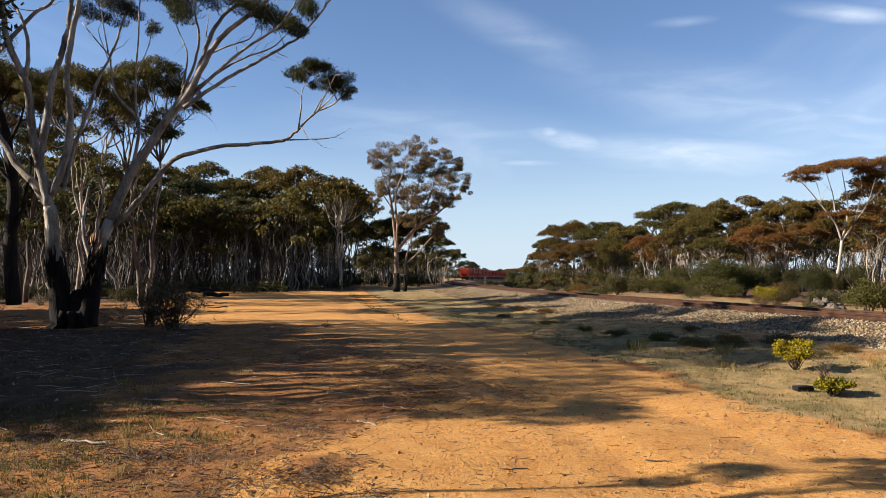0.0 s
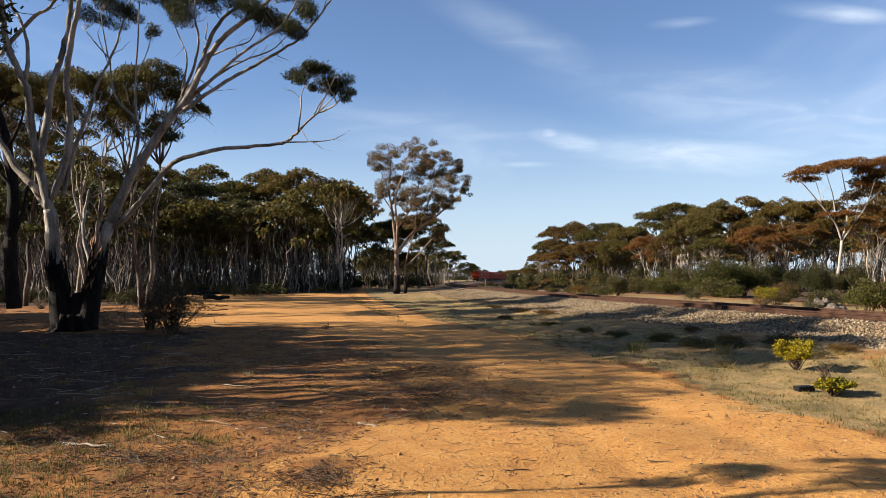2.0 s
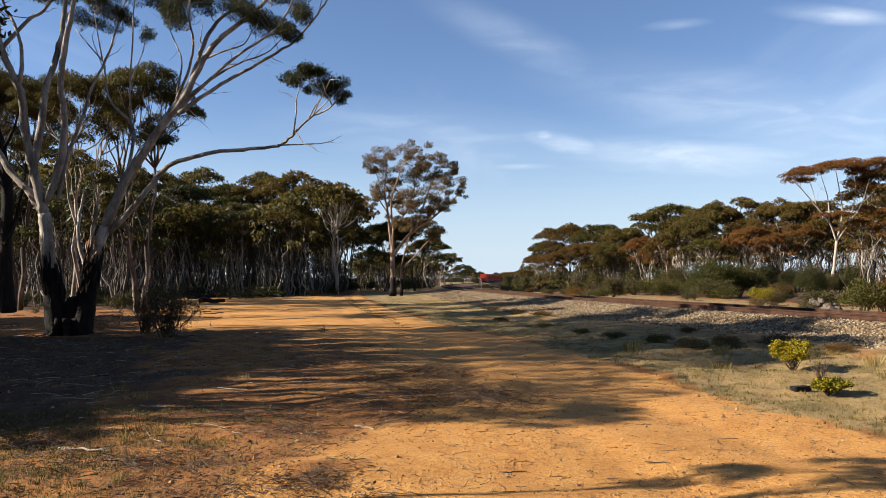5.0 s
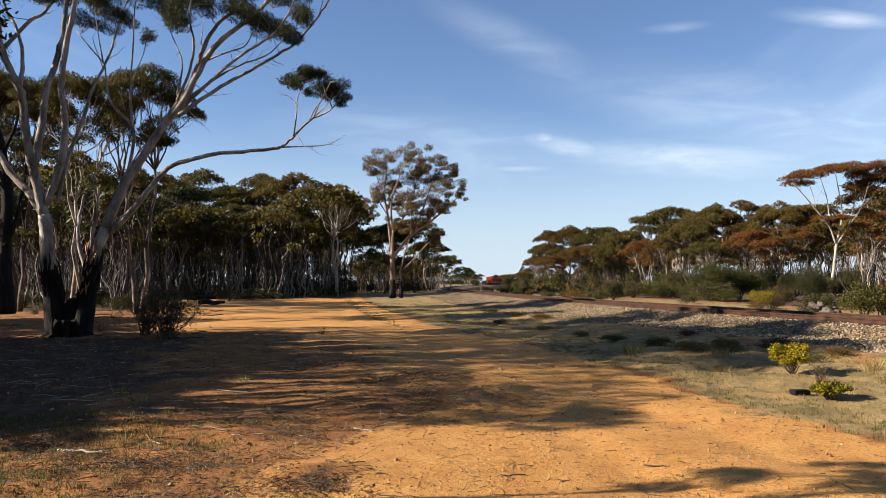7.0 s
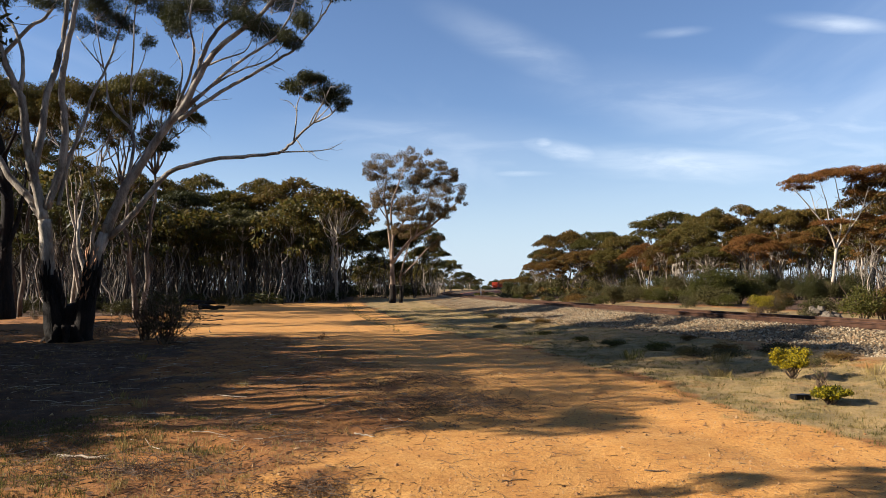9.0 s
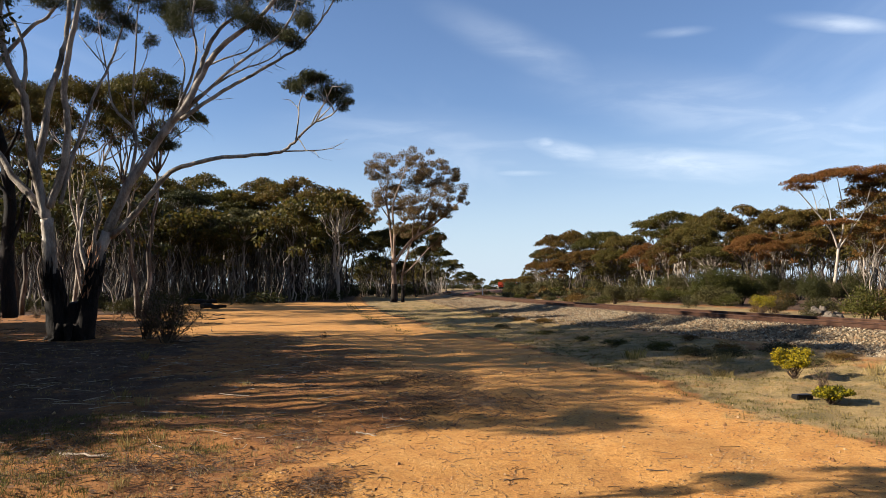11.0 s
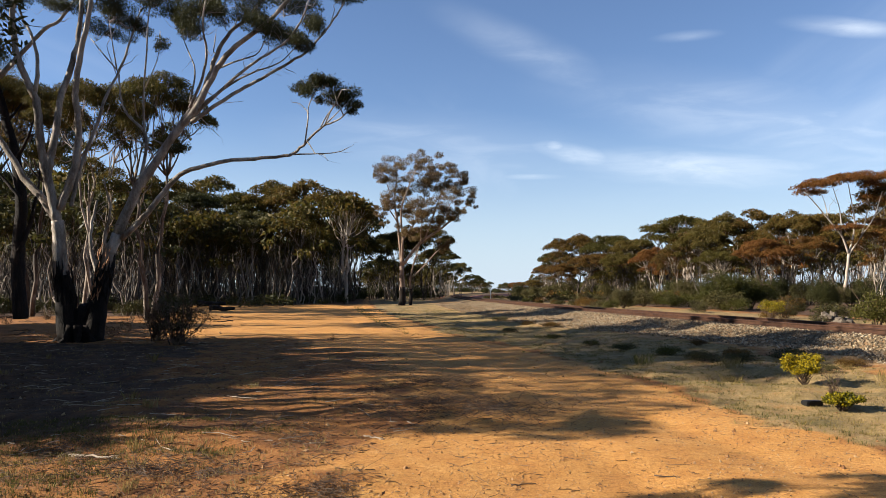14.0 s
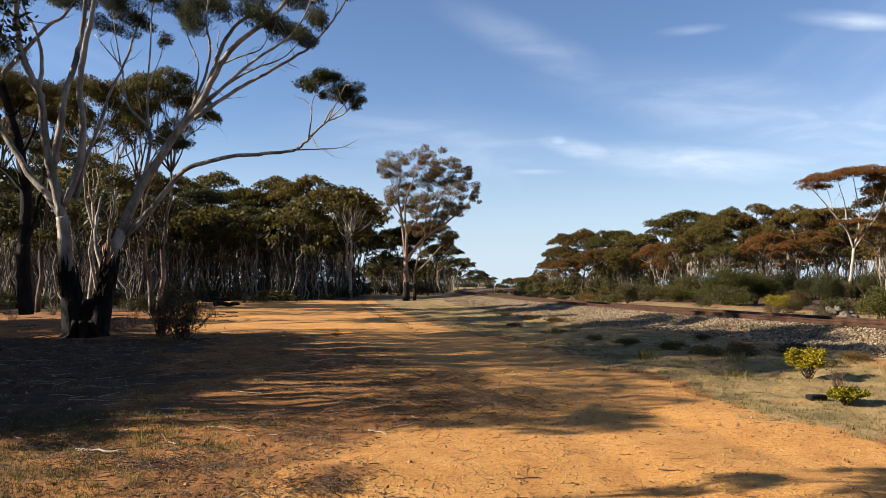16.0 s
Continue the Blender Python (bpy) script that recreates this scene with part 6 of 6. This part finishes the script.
more_brush()
fallen_stick(-3.5, 7.35, 0.62, 0.013, -14, 81, "bleached crooked stick lying on red soil", M_STICK)
fallen_stick(-0.85, 8.3, 0.30, 0.009, -38, 82, "pale twig lying on the sand", M_STICK)
fallen_stick(0.62, 6.35, 0.22, 0.006, 14, 83, "brown twig lying on the sand", M_TWIG)
fallen_stick(1.95, 6.6, 0.30, 0.006, -12, 84, "brown twig lying on the sand", M_TWIG)
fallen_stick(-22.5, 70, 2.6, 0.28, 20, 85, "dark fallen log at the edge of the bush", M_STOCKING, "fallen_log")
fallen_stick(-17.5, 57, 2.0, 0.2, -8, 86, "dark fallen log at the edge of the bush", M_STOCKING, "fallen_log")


def fallen_branches():
    """Dead grey branches lying in the shade below the old gum."""
    rng = np.random.default_rng(87)
    for k in range(60):
        y = rng.uniform(12, 46)
        x = -0.3 * y - rng.uniform(0, 8 + 0.15 * y)
        fallen_stick(x, y, rng.uniform(0.6, 1.8), rng.uniform(0.01, 0.03), rng.uniform(0, 360), 200 + k, "grey dead branch lying under the gum", M_TWIG, "fallen_branch")


fallen_branches()


def rock_pile(x, y, w, h, n, seed):
    rng = np.random.default_rng(seed)
    ob = thing("rock_pile", pose(x, y, gz(x, y)), "heap of pale grey rocks beyond the railway", "rock pile")
    for k in range(n):
        a, q = rng.uniform(0, 6.28), math.sqrt(rng.uniform(0, 1)) * w / 2
        bm = bmesh.new()
        bmesh.ops.create_icosphere(bm, subdivisions=1, radius=rng.uniform(0.12, 0.24))
        for v in bm.verts:
            v.co = Vector((v.co.x * 1.2, v.co.y, v.co.z * 0.8)) * rng.uniform(0.78, 1.2)
        me = bpy.data.meshes.new("rock")
        bm.to_mesh(me); bm.free()
        me.materials.append(M_ROCK)
        part("rock", me, ob).matrix_basis = pose(q * math.cos(a), q * math.sin(a), max(0.06, h * (1 - (q / w * 2) ** 1.5) * rng.uniform(0.3, 1)), *rng.uniform(0, 360, 3))


rock_pile(17.2, 33.5, 1.7, 0.55, 34, 91)
fallen_stick(15.4, 36, 1.8, 0.03, 30, 92, "dead branch lying in dried scrub", M_STICK, "fallen_branch")
dry_shrub(15.9, 35.5, 0.9, 1.8, 93, "dried yellow-brown fallen branch with dead leaves", 700, M_SHRUB_RUST, 20)


def marker_post(x, y, h):
    ob = thing("marker_post", pose(x, y, gz(x, y) - 0.1), "short white marker post beside the railway", "marker post")
    bm = bmesh.new()
    bmesh.ops.create_cone(bm, cap_ends=True, segments=10, radius1=0.09, radius2=0.085, depth=h)
    bmesh.ops.translate(bm, verts=bm.verts, vec=(0, 0, h / 2))
    me = bpy.data.meshes.new("post"); bm.to_mesh(me); bm.free(); me.materials.append(M_POST)
    part("post", me, ob)
    b = Builder(); b.box((0, 0, h + 0.02), (0.2, 0.2, 0.05))
    part("cap", b.mesh("cap", M_POST), ob)


marker_post(7.4, 130, 1.35)


def plastic_box(x, y):
    ob = thing("box", pose(x, y, gz(x, y), 0, 0, 12), "small black box lying in dry grass", "box")
    bm = bmesh.new()
    bmesh.ops.create_cube(bm, size=1)
    bmesh.ops.scale(bm, verts=bm.verts, vec=(0.26, 0.15, 0.07))
    bmesh.ops.translate(bm, verts=bm.verts, vec=(0, 0, 0.03))
    bmesh.ops.bevel(bm, geom=bm.edges[:], offset=0.012, segments=2, affect="EDGES")
    me = bpy.data.meshes.new("body"); bm.to_mesh(me); bm.free(); me.materials.append(M_BOX)
    part("body", me, ob)


plastic_box(5.12, 10.55)


# ---------------------------------------------------------------- the train
WAGONS, WAGON_LENGTH, SPEED, TAIL_Y = 16, 15.6, 16.5, 228.0
TRAIN = []


def hopper_wagon():
    """A bogie hopper wagon, origin on the rails under its middle, its length along y."""
    ob = thing("hopper_wagon", pose(0, 0, 0), "orange-red hopper wagon rolling on the railway", "railway wagon", "wagons of the train")
    ln, hw = 14.4, 1.42
    sec = [(-hw, 3.62), (-hw, 2.0), (-0.55, 0.75), (0.55, 0.75), (hw, 2.0), (hw, 3.62)]
    b = Builder()
    ends = [(-ln / 2 + 0.9, 0.0), (ln / 2 - 0.9, 0.0)]
    v, k = [], len(sec)
    for y, _ in ends:
        for x, z in sec:
            shift = 0.0 if z > 1.9 else math.copysign(2.3, -y)
            v.append((x, y + shift, z))
    q = [[i, i + 1, i + 1 + k, i + k] for i in range(k - 1)]
    q += [[0, 5, 4, 1], [1, 4, 3, 2], [k, k + 1, k + 4, k + 5], [k + 1, k + 2, k + 3, k + 4]]
    b.add(v, q)
    b.box((0, 0, 3.5), (2 * hw - 0.1, ln - 1.9, 0.12))
    part("body", b.mesh("body", M_RED), ob)
    for x in (-hw, hw):
        b = Builder(); b.box((x, 0, 3.64), (0.16, ln - 1.7, 0.14))
        part("top_rail", b.mesh("top_rail", M_RED), ob)
        b = Builder(); b.box((x * 0.86, 0, 1.08), (0.16, ln, 0.3))
        part("sill", b.mesh("sill", M_RED), ob)
        for y in np.linspace(-ln / 2 + 1.0, ln / 2 - 1.0, 7):
            b = Builder(); b.box((x * 1.02, y, 2.75), (0.12, 0.14, 1.7))
            part("rib", b.mesh("rib", M_RED), ob)
    for y in (-ln / 2 + 0.35, ln / 2 - 0.35):
        b = Builder(); b.box((0, y, 1.1), (2.6, 0.7, 0.22))
        part("platform", b.mesh("platform", M_RED), ob)
        for x in (-1.15, 1.15):
            b = Builder(); b.box((x, y, 2.2), (0.16, 0.16, 2.2))
            part("corner_post", b.mesh("corner_post", M_RED), ob)
            b = Builder(); b.box((0, 0, 0), (0.12, 0.12, 1.9), pose(x * 0.5, y, 2.2, 0, 35 if x < 0 else -35, 0))
            part("end_brace", b.mesh("end_brace", M_RED), ob)
        b = Builder(); b.box((0, y, 3.38), (2.7, 0.3, 0.36))
        part("end_beam", b.mesh("end_beam", M_RED), ob)
        b = Builder(); b.box((0, y * 1.05, 0.95), (0.35, 0.6, 0.3))
        part("coupler", b.mesh("coupler", M_BOGIE), ob)
    for y in (-ln / 2 + 2.2, ln / 2 - 2.2):
        b = Builder()
        for x in (-0.98, 0.98):
            b.box((x, y, 0.55), (0.16, 2.3, 0.3))
        b.box((0, y, 0.6), (2.0, 0.4, 0.3))
        bg = part("bogie", b.mesh("bogie", M_BOGIE), ob, "grimy black bogie")
        for dy in (-0.88, 0.88):
            for x in (-0.755, 0.755):
                w = Builder()
                w.tube([(x - 0.065, y + dy, 0.455), (x + 0.065, y + dy, 0.455)], [0.455, 0.455], 16)
                part("wheel", w.mesh("wheel", M_BOGIE), bg)
    for y in (-2.6, 0.0, 2.6):
        b = Builder(); b.box((0, y, 0.62), (2.3, 2.3, 0.7))
        part("discharge_chute", b.mesh("discharge_chute", M_BOGIE), ob)
    return ob


def make_train():
    first = hopper_wagon()
    TRAIN.append(first)
    for k in range(WAGONS - 1):
        TRAIN.append(copy_thing(first, pose(0, 0, 0)))


make_train()


def motions():
    """The train runs away along the line at a steady speed."""
    s0 = line_s(TAIL_Y) + WAGON_LENGTH / 2
    for k, wagon in enumerate(TRAIN):
        rows = []
        for t in range(17):
            x, y, sl = line_at(s0 + k * WAGON_LENGTH + SPEED * t)
            rows.append((float(t), pose(x, y, 0.625, 0, 0, math.degrees(-math.atan(sl)))))
        walk(wagon, rows)


motions()
